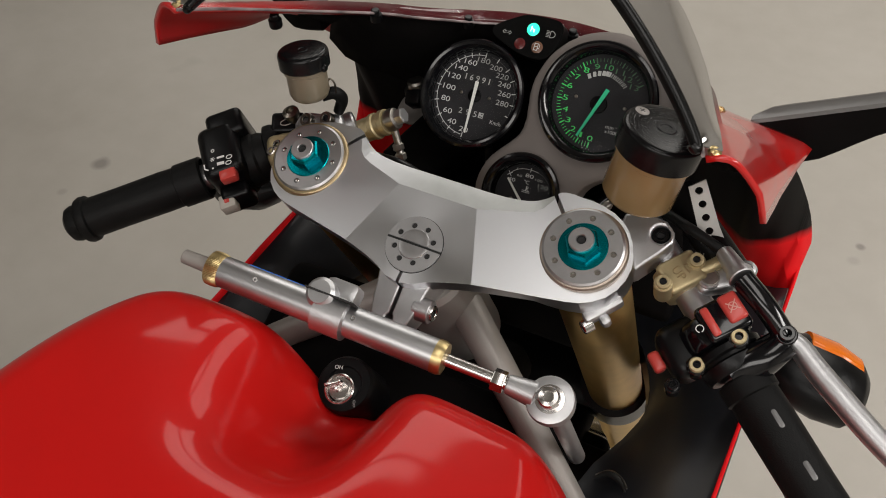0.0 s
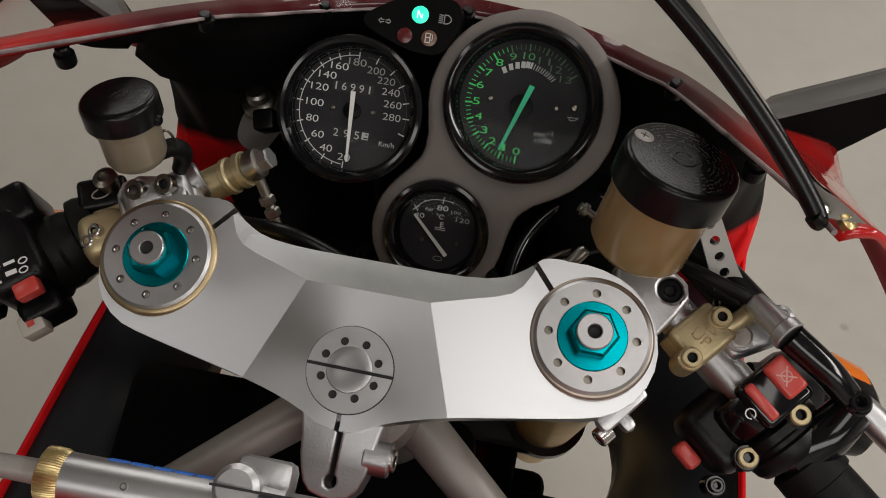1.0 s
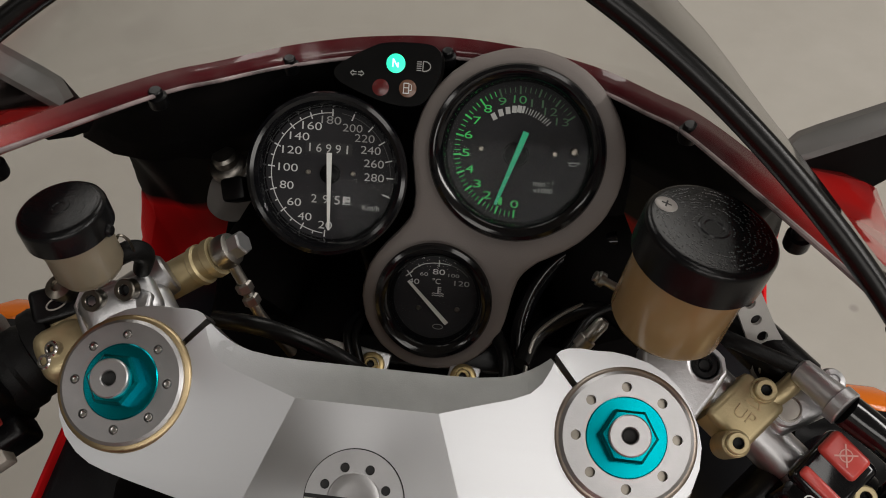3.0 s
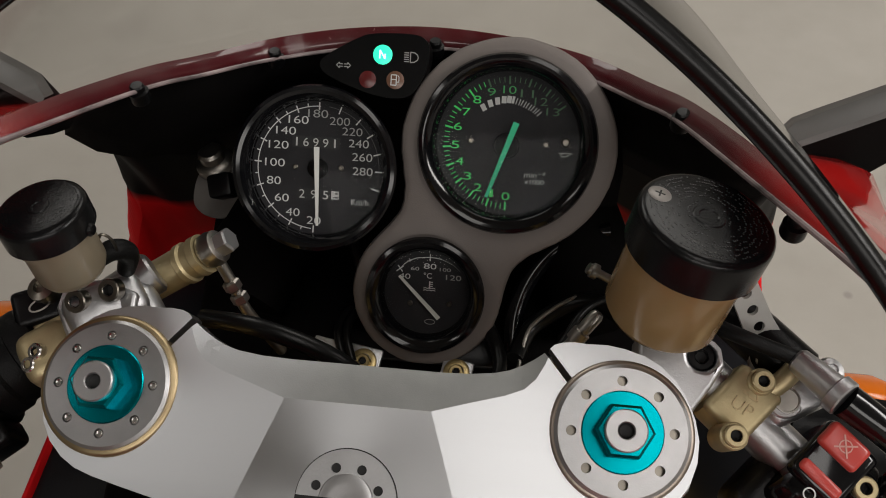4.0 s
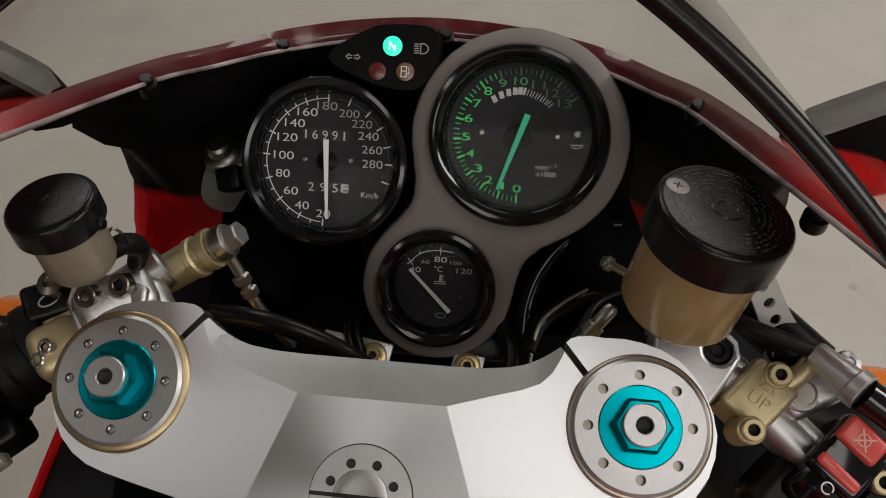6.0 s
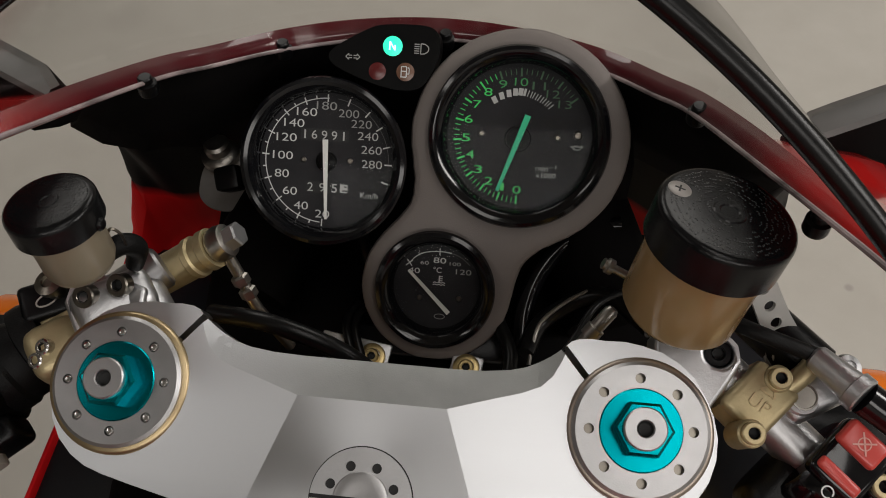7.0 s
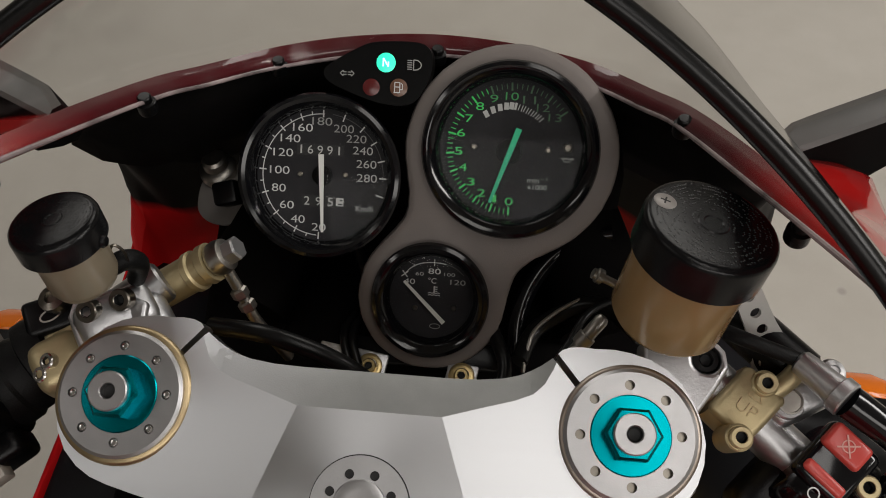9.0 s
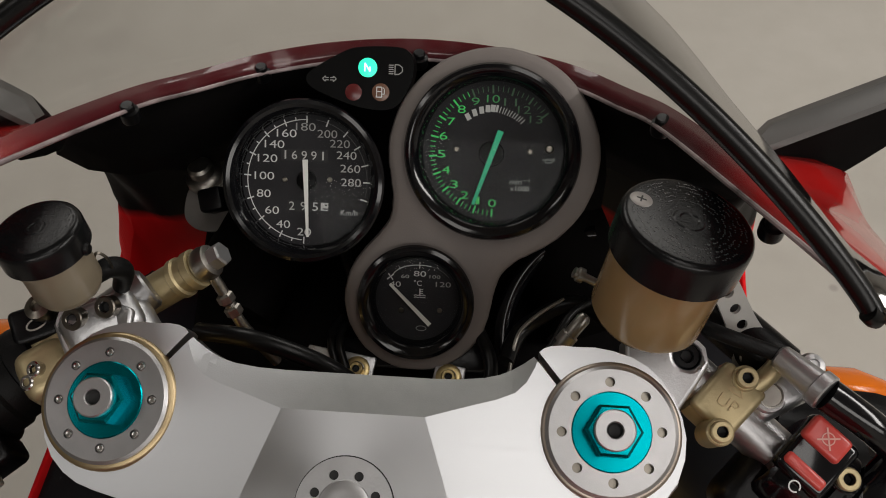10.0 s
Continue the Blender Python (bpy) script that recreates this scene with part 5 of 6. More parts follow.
    pivot = part("lever_pivot", bm, M_BLACK, g, "black clutch lever pivot")
    bm = bmesh.new()
    for k in range(20):
        t0, t1 = radians(18 * k), radians(18 * (k + 1))
        flat_bar(bm, Vector((-160, 35.6, -43.2)), Vector((0.84, 0.54, 0)), Vector((-0.54, 0.84, 0)), 5.2 * math.cos(t0), 2.6 * math.sin(t0), 5.2 * math.cos(t1), 2.6 * math.sin(t1), 0.8, 0.8, 0)
    part("pivot_rim", bm, M_HOSE, pivot)
    for p in ((-154.5, 13.5, -36), (-157.5, 7.5, -38)):
        socket_bolt(g, p, (-0.25, -0.1, 1), 3.8, 6, M_POLISH, "clamp_bolt")
    bm = box(bmesh.new(), (-153, 14, -51), (26, 26, 24), [Vector((0.80, 0.57, -0.2)), Vector((-0.58, 0.81, 0)), Vector((0.16, 0.12, 0.98))], 7, 4)
    part("clamp_body", bm, M_GOLDPAINT, g, "gold cast clamp body")
    bm = lathe(bmesh.new(), (-158.7, 43, -38.5), (-0.1, 0.2, 1), [(5.5, -14), (5.5, -4), (6.5, -3.5), (6.5, 0), (3.2, 1), (3, -1), (0, -1)], 18, close=False)
    part("lever_pivot_screw", bm, M_DARKSTEEL, g)
    bm = lathe(bmesh.new(), (-162.8, 34.5, -50.3), (-0.7, -0.5, 0.4), [(5.5, -16), (5.5, 0), (4.4, 0.4), (3.6, 0), (3.4, -6), (0, -6)], 18, close=False)
    part("lever_switch", bm, M_BLACK, g)


clutch_master()


# -- brake master cylinder, switches and lever on the right bar --
def brake_side():
    d, a, u = bar_axes(1)
    bm = lathe(bmesh.new(), bar_at(1, 150), d, [(10.9, 0), (15.5, 1.5), (16, 4), (16, 20), (15.5, 22), (10.9, 23)], 40, close=False)
    g = part("brake_master_cylinder", bm, M_GOLDPAINT, bike, "gold cast brake master cylinder clamp marked UP")
    bm = box(bmesh.new(), bar_at(1, 158.5) + u * 12.5, (23, 27, 9), [d, a, u], 3.5, 4)
    part("clamp_cap", bm, M_GOLDPAINT, g, "gold cast clamp cap")
    for p in ((152.0, 4.6, -29), (165.5, 29.2, -39)):
        bm = rod(bmesh.new(), Vector(p) - u * 26, Vector(p) - u * 3.5, 6.2, 5.9, n=24)
        part("bolt_boss", bm, M_GOLDPAINT, g)
        socket_bolt(g, p, u, 4.8, 5, M_GOLDPAINT, "clamp_bolt")
    mark = bar_at(1, 159) + u * 17.2
    r_, u_ = Vector((0.80, -0.53, 0.0)), Vector((0.5, 0.82, 0.0))
    r_, u_ = (r_ - u * r_.dot(u)).normalized(), None
    u_ = u.cross(r_).normalized()
    lettering("up_mark", "UP", mark - u_ * 2.2, r_, u_, 5.4, M_RING, g, depth=0.3, width=9.5, bold=-0.01)
    bm = bmesh.new()
    for p, q in (((-3.6, 3.2), (0, 8.2)), ((3.6, 3.2), (0, 8.2)), ((-3.6, 3.2), (3.6, 3.2))):
        flat_bar(bm, mark, r_, u_, *p, *q, 0.7, 0.7, 0)
    part("arrow_mark", bm, M_RING, g)
    bm = rod(bmesh.new(), (188, 36, -62), (134, 82, -64), 12, n=28)
    part("cylinder_body", bm, M_BLACK, g)
    bm = tube(bmesh.new(), [(165, 24, -50), (172, 28, -48), (179, 35, -47), (183, 42, -50)], lambda t: 5.0 - 0.8 * t, 14)
    part("cylinder_arm", bm, M_GOLDPAINT, g, "gold cast arm")
    # lever with its remote adjuster
    bm = tube(bmesh.new(), [(226, 6, -58), (240, 2, -60), (254, -8, -61), (273, -21, -61), (301, -39, -61), (340, -60, -62), (380, -84, -64)], lambda t: 6.6 + 1.2 * math.sin(t * 3), 16)
    lev = part("brake_lever", bm, M_ALU, bike, "aluminium brake lever with a remote adjuster")
    bm = bmesh.new()
    box(bm, (183, 25, -53), (32, 17, 13), [(0.86, 0.5, 0.08), (-0.5, 0.86, 0), (-0.07, -0.04, 1)], 5, 3)
    rod(bm, (176, 22, -58), (176.5, 22.5, -46.5), 8.2, 7.6, n=28)
    part("lever_root", bm, M_ALU, lev, "aluminium lever root")
    bm = lathe(bmesh.new(), (177, 22.8, -46.3), (0, 0, 1), [(5.8, 0), (5.6, 0.8), (4.9, 0.9), (4.7, 0.2), (0, 0.2)], 28, close=False)
    part("root_pin", bm, M_HOSE, lev, "dull pivot pin")
    bm = lathe(bmesh.new(), (196.5, 37.5, -50), (0.1, 0.2, 1), [(6.2, -4), (6.2, 0), (5.0, 2.0), (2.4, 3.0), (2.0, 2.2), (0, 2.2)], 24, close=False)
    part("adjuster_screw", bm, M_ALU, lev, "domed steel screw")
    ca = Vector((179, 40.5, -41))
    da = (Vector((196, 23.5, -32)) - ca).normalized()
    bm = lathe(bmesh.new(), ca, da, [(4.2, 0), (5.6, 1.5), (6.2, 8), (7.0, 19), (7.2, 20)], 28)
    part("cable_adjuster", bm, M_ALU, lev, "steel cable adjuster")
    bm = lathe(bmesh.new(), ca + da * 20, da, [(7.6, 0), (8.4, 0.6), (8.4, 5.4), (7.6, 6)], 40)
    part("knurled_ring", bm, M_ALU, lev, "knurled ring")
    bm = tube(bmesh.new(), [ca, (167, 43.5, -38), (150, 49, -38), (128, 62, -56)], 3.5, 14)
    part("adjuster_cable", bm, M_RUBBER, lev, "black cable")
    end = ca + da * 26
    bm = tube(bmesh.new(), [end, end.lerp(Vector((233, -2, -44)), 0.5) + Vector((1, 0, 3)), (233, -2, -44)], lambda t: 7.6 - 0.8 * t, 18)
    part("adjuster_sleeve", bm, M_GLOSSBLACK, lev, "black lever holder")
    # throttle and switch housing, round the bar
    bm = lathe(bmesh.new(), bar_at(1, 182), d, [(11, 0), (20, 0.6), (22, 3), (22.5, 9), (22.5, 16), (21.5, 20), (19, 22), (11, 23)], 48, close=False)
    sw = part("right_switch_housing", bm, M_GLOSSBLACK, bike, "black switch housing with a red stop switch")
    bm = lathe(bmesh.new(), bar_at(1, 198), d, [(11, 0), (20, 0.8), (22.5, 3), (22.5, 7), (20.5, 8.5), (20.5, 10.5), (22, 12), (21, 17), (19, 20), (11, 21)], 48, close=False)
    part("throttle_housing", bm, M_BLACK, sw, "black throttle housing")
    bm = tube(bmesh.new(), [(232, -2, -46), (222, -16, -50), (210, -26, -58)], lambda t: 9.5 + 5 * t, 18)
    part("lever_holder", bm, M_GLOSSBLACK, sw, "black lever holder arm")
    bm = box(bmesh.new(), bar_at(1, 190) - a * 18 - u * 9, (38, 36, 30), [d, a, u], 9, 5)
    part("lower_housing", bm, M_BLACK, sw)
    bm = box(bmesh.new(), Vector((193, -2.5, -40)), (25, 29, 10), [d, a, u], 3.4, 3)
    part("rocker_base", bm, M_GLOSSBLACK, sw)
    bm = box(bmesh.new(), (196.2, 4.6, -35.2), (19, 12.5, 6), [d, a, u], 2.2, 3)
    part("stop_switch", bm, M_BUTTONRED, sw, "red rocker stop switch with a cross")
    bm = box(bmesh.new(), (187, -9, -36.2), (20, 5.6, 5), [d, a, u], 1.8, 3)
    part("run_switch", bm, M_BUTTONRED, sw, "red rocker half")
    mid = Vector((196.2, 4.6, -35.2)) + u * 3.1
    bm = bmesh.new()
    flat_bar(bm, mid, d, a, -3.4, -3.4, 3.4, 3.4, 0.7, 0.7, 0)
    flat_bar(bm, mid, d, a, -3.4, 3.4, 3.4, -3.4, 0.7, 0.7, 0)
    for k in range(12):
        t0, t1 = radians(30 * k), radians(30 * (k + 1))
        flat_bar(bm, mid, d, a, 2.6 * math.cos(t0), 2.6 * math.sin(t0), 2.6 * math.cos(t1), 2.6 * math.sin(t1), 0.5, 0.5, 0)
    part("stop_mark", bm, M_BUTTONMARK, sw)
    bm = bmesh.new()
    for k in range(11):
        t0, t1 = radians(30 * k), radians(30 * (k + 1))
        flat_bar(bm, Vector((182.5, -15.5, -34.8)), d, a, 2.4 * math.cos(t0), 2.4 * math.sin(t0), 2.4 * math.cos(t1), 2.4 * math.sin(t1), 0.6, 0.6, 0)
    part("restart_mark", bm, M_WHITE, sw)
    bm = box(bmesh.new(), (162.2, -37, -68), (14, 8, 10), [d, a, u], 2.4, 3)
    part("start_button", bm, M_BUTTONRED, sw, "red start button")
    for p, r, m in (((205.6, -11.2, -36), 5.0, M_GOLDPAINT), ((187.4, -34, -48.5), 5.0, M_GOLDPAINT), ((177, -49, -60), 3.6, M_GLOSSBLACK), ((231, -0.5, -33), 5.0, M_GLOSSBLACK)):
        bm = rod(bmesh.new(), Vector(p) - u * 16, Vector(p) - u * 3, r + 1.6, n=24)
        part("screw_boss", bm, M_GLOSSBLACK, sw)
        socket_bolt(sw, p, u, r, 6, m, "housing_screw")


brake_side()


# -- steering damper --
def damper():
    d = Vector((1, 0.02, -0.113)).normalized()
    at = lambda x: Vector((0, -101, 22.5)) + d * x
    bm = rod(bmesh.new(), at(-98), at(53), 10.2, n=40, bevel=1.0)
    g = part("steering_damper", bm, M_DAMPER, bike, "silver steering damper across the tank with gold end caps")
    bm = lathe(bmesh.new(), at(-107), d, [(9, 0), (10.8, 1), (11.0, 4), (10.8, 8), (10, 10)], 128)
    for i, v in enumerate(bm.verts):
        away = v.co - at(0) - d * (v.co - at(0)).dot(d)
        v.co += away * (0.03 if i % 2 else 0.0)
    part("end_cap", bm, M_BRASS, g, "gold knurled end cap")
    bm = lathe(bmesh.new(), at(50), d, [(10.6, 0), (10.6, 4), (9.6, 6.5), (4.5, 6.8)], 36)
    part("end_cap", bm, M_BRASS, g, "gold end cap")
    bm = rod(bmesh.new(), at(-127), at(-105), 4.8, 5.2, n=24)
    part("damper_plug", bm, M_FRAME, g, "dull grey plug")
    bm = rod(bmesh.new(), at(52), at(108), 4.0, n=20)
    part("damper_rod", bm, M_POLISH, g, "bright steel rod")
    bm = lathe(bmesh.new(), at(87), d, [(6.4, 0), (6.8, 0.6), (6.8, 7), (6.4, 7.6)], 6)
    part("lock_nut", bm, M_POLISH, g)
    eye = at(123)
    bm = lathe(bmesh.new(), eye - Vector((0, 0, 8)), (0, 0, 1), [(10, 0), (14, 2), (14.6, 7), (14, 12), (10, 13.5), (8, 13.5)], 36)
    rod(bm, at(96), at(114), 6, 8, n=20)
    part("rod_end", bm, M_ALU, g, "aluminium rod end")
    bm = lathe(bmesh.new(), eye + Vector((0, 0, 4)), (0, 0, 1), [(8.6, 0), (8.6, 1.6), (6.6, 2), (6.6, 6.5), (5.6, 8), (3.4, 8.6), (3.0, 7.2), (0, 7.0)], 28, close=False)
    part("eye_bolt", bm, M_POLISH, g, "bright domed bolt")
    bm = rod(bmesh.new(), eye + Vector((0, 0, -8)), eye + Vector((8, -10, -120)), 6, n=20)
    part("damper_post", bm, M_ALU, g, "aluminium post")
    c = at(-19)
    bm = lathe(bmesh.new(), at(-30), d, [(10.4, 0), (13.2, 1), (13.2, 21), (10.4, 22)], 36, close=False)
    rod(bm, c + Vector((-8, 9, -2)), c + Vector((-8, 8, 15)), 9.6, n=28, bevel=2.2)
    box(bm, c + Vector((0, 14, 0)), (24, 16, 14), None, 4)
    clamp = part("damper_clamp", bm, M_ALU, g, "aluminium clamp on the damper body")
    # dark strip across the boss paints the slit's shade
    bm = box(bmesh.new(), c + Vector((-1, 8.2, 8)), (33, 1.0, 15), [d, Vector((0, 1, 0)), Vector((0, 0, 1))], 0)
    part("clamp_slit_shade", bm, M_HOLESHADE, clamp)
    for x in (-70, -2):
        bm = lathe(bmesh.new(), at(x) + Vector((0, 1, 9.6)), (0, 0, 1), [(1.6, 0), (1.6, 0.9), (0.9, 0.9), (0.8, 0.3), (0, 0.3)], 12, close=False)
        part("set_screw", bm, M_POLISH, g)
    # maker's print on the far side as plain blue bars
    bm = bmesh.new()
    for k in range(7):
        x = -78 + 9 * k
        p = at(x) + Vector((0, 10.1, 1.2))
        box(bm, p, (7.6, 4.2, 0.5), [d, Vector((0, 0.12, -0.99)), d.cross(Vector((0, 0.12, -0.99)))], 0)
    part("maker_print", bm, M_BLUE, g, "blue bars of a maker's print")


damper()


# -- fuel tank --
def tank():
    """Two rounded shoulders with a valley for the ignition lock between them."""
    rows = []
    for j in range(37):
        d = 350 * (j / 36) ** 1.6
        y = -112 - d
        half = 222 - 62 * math.exp(-d / 55)
        row = []
        for i in range(73):
            u = -1 + 2 * i / 72
            x = half * math.copysign(abs(u) ** 0.9, u)
            crest = -24 + 46 * (1 - math.exp(-d / 180)) + (7 * math.exp(-((x + 105) / 75) ** 2) * math.exp(-((d - 40) / 90) ** 2))
            if d < 28:
                crest -= 28 - math.sqrt(28 ** 2 - (28 - d) ** 2)
            z = crest - 105 * max(0.0, (abs(u) - 0.62) / 0.38) ** 2.3
            fade = min(1.0, max(0.0, 1 - (d - 30) / 95))
            wide = 43 if x < 2 else 34
            z -= 64 * math.exp(-(abs(x - 2) / wide) ** 2.6) * fade * fade * (3 - 2 * fade)
            row.append(bf(x, y - 10 * u * u, z))
        rows.append(row)
    skirt = [Vector(p) + bf(0, 2, -110) for p in rows[0]]
    bm = sheet(bmesh.new(), [skirt] + rows)
    ob = part("fuel_tank", bm, M_RED, bike, "glossy red fuel tank with a notch for the lock", flat=80)
    sub = ob.modifiers.new("round", "SUBSURF")
    sub.levels = sub.render_levels = 1
    return ob


tank()
bm = lathe(bmesh.new(), (-9, -134, -14), (0, 0, 1), [(19, -40), (19, -3), (17.5, 0), (12, 0), (11, -1.5), (0, -1.5)], 36, close=False)
lock = part("ignition_lock", bm, M_BLACK, bike, "black ignition lock with a chrome key barrel")
bm = lathe(bmesh.new(), (-10, -138, -14), (0, 0, 1), [(10, -3), (10, 1.2), (9.2, 1.8), (8.4, 1.2), (7.6, -1), (6.5, -1), (6.2, 1.4), (2.6, 1.8), (1.2, 0.8), (0, 0.8)], 32, close=False)
part("key_barrel", bm, M_POLISH, lock, "chrome key barrel")
lettering("lock_print", "ON", (-17, -125.5, -13.6), (0.93, 0.25, 0), (-0.25, 0.93, 0), 3.6, M_WHITE, lock)
lettering("lock_print", "OFF", (3, -143, -13.6), (0.25, -0.93, 0), (0.93, 0.25, 0), 2.6, M_GREY, lock)
bm = box(bmesh.new(), (-11, -137, -7), (11, 1.8, 14), [(0.8, 0.6, 0), (-0.6, 0.8, 0), (0, 0, 1)], 0.7)
part("ignition_key", bm, M_POLISH, lock, "bright key blade in the lock")
# black block added to hide the floor and keep this gap dark
bm = box(bmesh.new(), (0, -135, -135), (240, 90, 80), None, 12, 3)
part("dark_tank_filler", bm, M_LINERSHADE, bike, "added black block filling the dark under the tank")

# -- fairing, in upright bike millimetres --
RIM = [(0, 236, -9), (45, 231, -9), (86, 217, -8), (112, 178, 11), (127, 145, 29), (147, 67, 69), (160, 14, 96), (168, -22, 113)]


def rim_line(steps=6):
    """The screw line of the windscreen from the left ear round the nose to the right ear."""
    pts = [(-x, y, z) for x, y, z in RIM[:0:-1]] + list(RIM)
    return spline(pts, steps)


def outward(line, i):
    t = line[min(i + 1, len(line) - 1)] - line[max(i - 1, 0)]
    return Vector((-t.y, t.x, 0)).normalized()


LINE = rim_line()
N_RIM = len(LINE)


def between(pts, y):
    for (a, p), (b, q) in zip(pts, pts[1:]):
        if y <= b:
            return p + (q - p) * max(0.0, (y - a) / (b - a))
    return pts[-1][1]


def flare(y):
    """How far the fairing reaches out from the screw line at a place along the bike."""
    return between(((-30, 27), (20, 40), (70, 55), (112, 70), (145, 56), (160, 45), (176, 50), (260, 56)), y)


def fall(y):
    """How far it falls over that reach."""
    return between(((-30, 20), (60, 26), (118, 22), (138, 34), (156, 46), (180, 62), (217, 76), (260, 80)), y)


def step_down(y):
    """How steeply the outer side drops right beside the screw line."""
    return between(((-30, 0.5), (50, 2), (110, 8), (150, 13), (260, 14)), y)


def flap(y):
    """The depth of the flap that hangs from the outer edge of a mirror mount."""
    return between(((-30, 20), (110, 4), (150, 6)), y)


def strip_point(i, out, z):
    return LINE[i] + outward(LINE, i) * out + Vector((0, 0, z))


def fairing_strip():
    """The upper edge of the fairing that carries the windscreen and runs back to the mirror mounts."""
    rows = []
    for k in range(12):
        row = []
        for i, p in enumerate(LINE):
            w, h = flare(p.y), fall(p.y)
            lip = 4 * max(0.0, min(1.0, (p.y - 20) / 90))
            if k < 3:
                a, b = ((-1.5, -2), (3.5, 0.55 * lip), (9, lip))[k]
            elif k < 9:
                f = (k - 3) / 5
                deep = step_down(p.y)
                a, b = 11.5 + (w - 11.5) * f, lip - deep - (lip - deep + h) * f ** (1.0 + 0.4 * max(0.0, 1 - deep / 6))
            else:
                a, b = w + (2, 4, 6)[k - 9], -h - flap(p.y) * (0.3, 0.65, 1)[k - 9]
            row.append(bf(*strip_point(i, a, b)))
        rows.append(row)
    bm = sheet(bmesh.new(), rows)
    # the innermost rows take the red whose painted shade starts further back
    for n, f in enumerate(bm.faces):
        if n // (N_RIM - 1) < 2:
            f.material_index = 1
    ob = part("fairing_rim", bm, [M_LIPOUT, M_LIPIN, M_REDIN, M_LINERSHADE], bike, "glossy red upper edge of the fairing", facing=UP)
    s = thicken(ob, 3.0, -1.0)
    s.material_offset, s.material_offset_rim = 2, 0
    return ob


def nose():
    """The fairing below the windscreen: nose, hand cut-outs and lower sides."""
    n0 = N_RIM // 2
    edge = [strip_point(i, flare(LINE[i].y) - 1, -fall(LINE[i].y) - 6) for i in range(n0, N_RIM) if LINE[i].y > 176]
    edge = [tuple(p) for p in edge[::4]]
    right = edge + [(178, 156, -18), (196, 192, -45), (212, 230, -103), (219, 243, -130), (226, 255, -165), (228, 255, -184), (229, 222, -204), (227, 140, -200), (225, 60, -192), (224, -60, -192), (222, -220, -190)]
    left = edge + [(171, 162, -16), (187, 190, -50), (199, 208, -103), (204, 214, -125), (213, 218, -155), (223, 222, -182), (227, 195, -198), (226, 140, -196), (225, 60, -192), (224, -60, -192), (222, -220, -190)]
    top = right
    low = []
    for n in range(len(top)):
        f = n / (len(top) - 1)
        a = min(1.0, f / 0.6) * math.pi / 2
        low.append((208 * math.sin(a), 430 - 260 * (1 - math.cos(a)) - 400 * max(0, f - 0.6) / 0.4, -260 - 150 * math.sin(a)))
    both = lambda one, two: spline([(-x, y, z) for x, y, z in one[:0:-1]] + two, 5)
    t, b = both(left, right), both(low, low)
    rows = []
    for k in range(9):
        f = k / 8
        rows.append([bf(*(p.lerp(q, f) + Vector((math.copysign(5, p.x) * math.sin(math.pi * f) if abs(p.x) > 20 else 0, 0, 0)))) for p, q in zip(t, b)])
    bm = sheet(bmesh.new(), rows)
    ob = part("fairing", bm, [M_RED, M_INSIDE], bike, "glossy red front fairing with hand cut-outs", facing=bf(0, 1, 0.3))
    s = thicken(ob, 3.0, -1.0)
    s.material_offset, s.material_offset_rim = 1, 1
    return ob


strip = fairing_strip()
shell = nose()


def screen_arch(steps=48):
    p0, p1, p2, p3 = Vector((0, 126, 155)), Vector((82, 126, 155)), Vector((178, 18, 97)), Vector((158, 30, 111))
    half = []
    for k in range(steps + 1):
        t = k / steps
        half.append((1 - t) ** 3 * p0 + 3 * t * (1 - t) ** 2 * p1 + 3 * t * t * (1 - t) * p2 + t ** 3 * p3)
    return [Vector((-p.x, p.y, p.z)) for p in half[:0:-1]] + half


ARCH = screen_arch()


def windscreen():
    rows = []
    for k in range(13):
        f = k / 12
        row = []
        for i, p in enumerate(LINE):
            a = bf(*(p + outward(LINE, i) * 6 + Vector((0, 0, 3 + 3.0 * max(0.0, min(1.0, (p.y - 20) / 90))))))
            q = ARCH[round(i * (len(ARCH) - 1) / (N_RIM - 1))]
            bulge = bf(0, 24, 42) * math.sin(math.pi * f) * (1 - abs(2 * i / (N_RIM - 1) - 1)) ** 1.5 * 1.3
            row.append(a.lerp(q, f) + bulge)
        rows.append(row)
    inner = [bf(*(p - outward(LINE, i) * 2.5 + Vector((0, 0, -1.0)))) for i, p in enumerate(LINE)]
    ob = part("windscreen", sheet(bmesh.new(), [inner] + rows), M_SCREEN, bike, "clear acrylic windscreen", flat=60, facing=bf(0, -1, -1))
    ob.visible_shadow = False
    return ob


screen = windscreen()
bm = tube(bmesh.new(), ARCH, lambda t: 3.7 - 1.0 * abs(2 * t - 1) ** 6, 14, smooth=False)
part("screen_trim", bm, M_TRIM, screen, "black rubber trim on the screen's edge")

bm = tube(bmesh.new(), [bf(*(p - outward(LINE, i) * 2.8 + Vector((0, 0, -1.2)))) for i, p in enumerate(LINE)], 1.1, 8, smooth=False)
part("screen_edge", bm, M_SCREENEDGE, screen, "frosted lower edge of the screen")

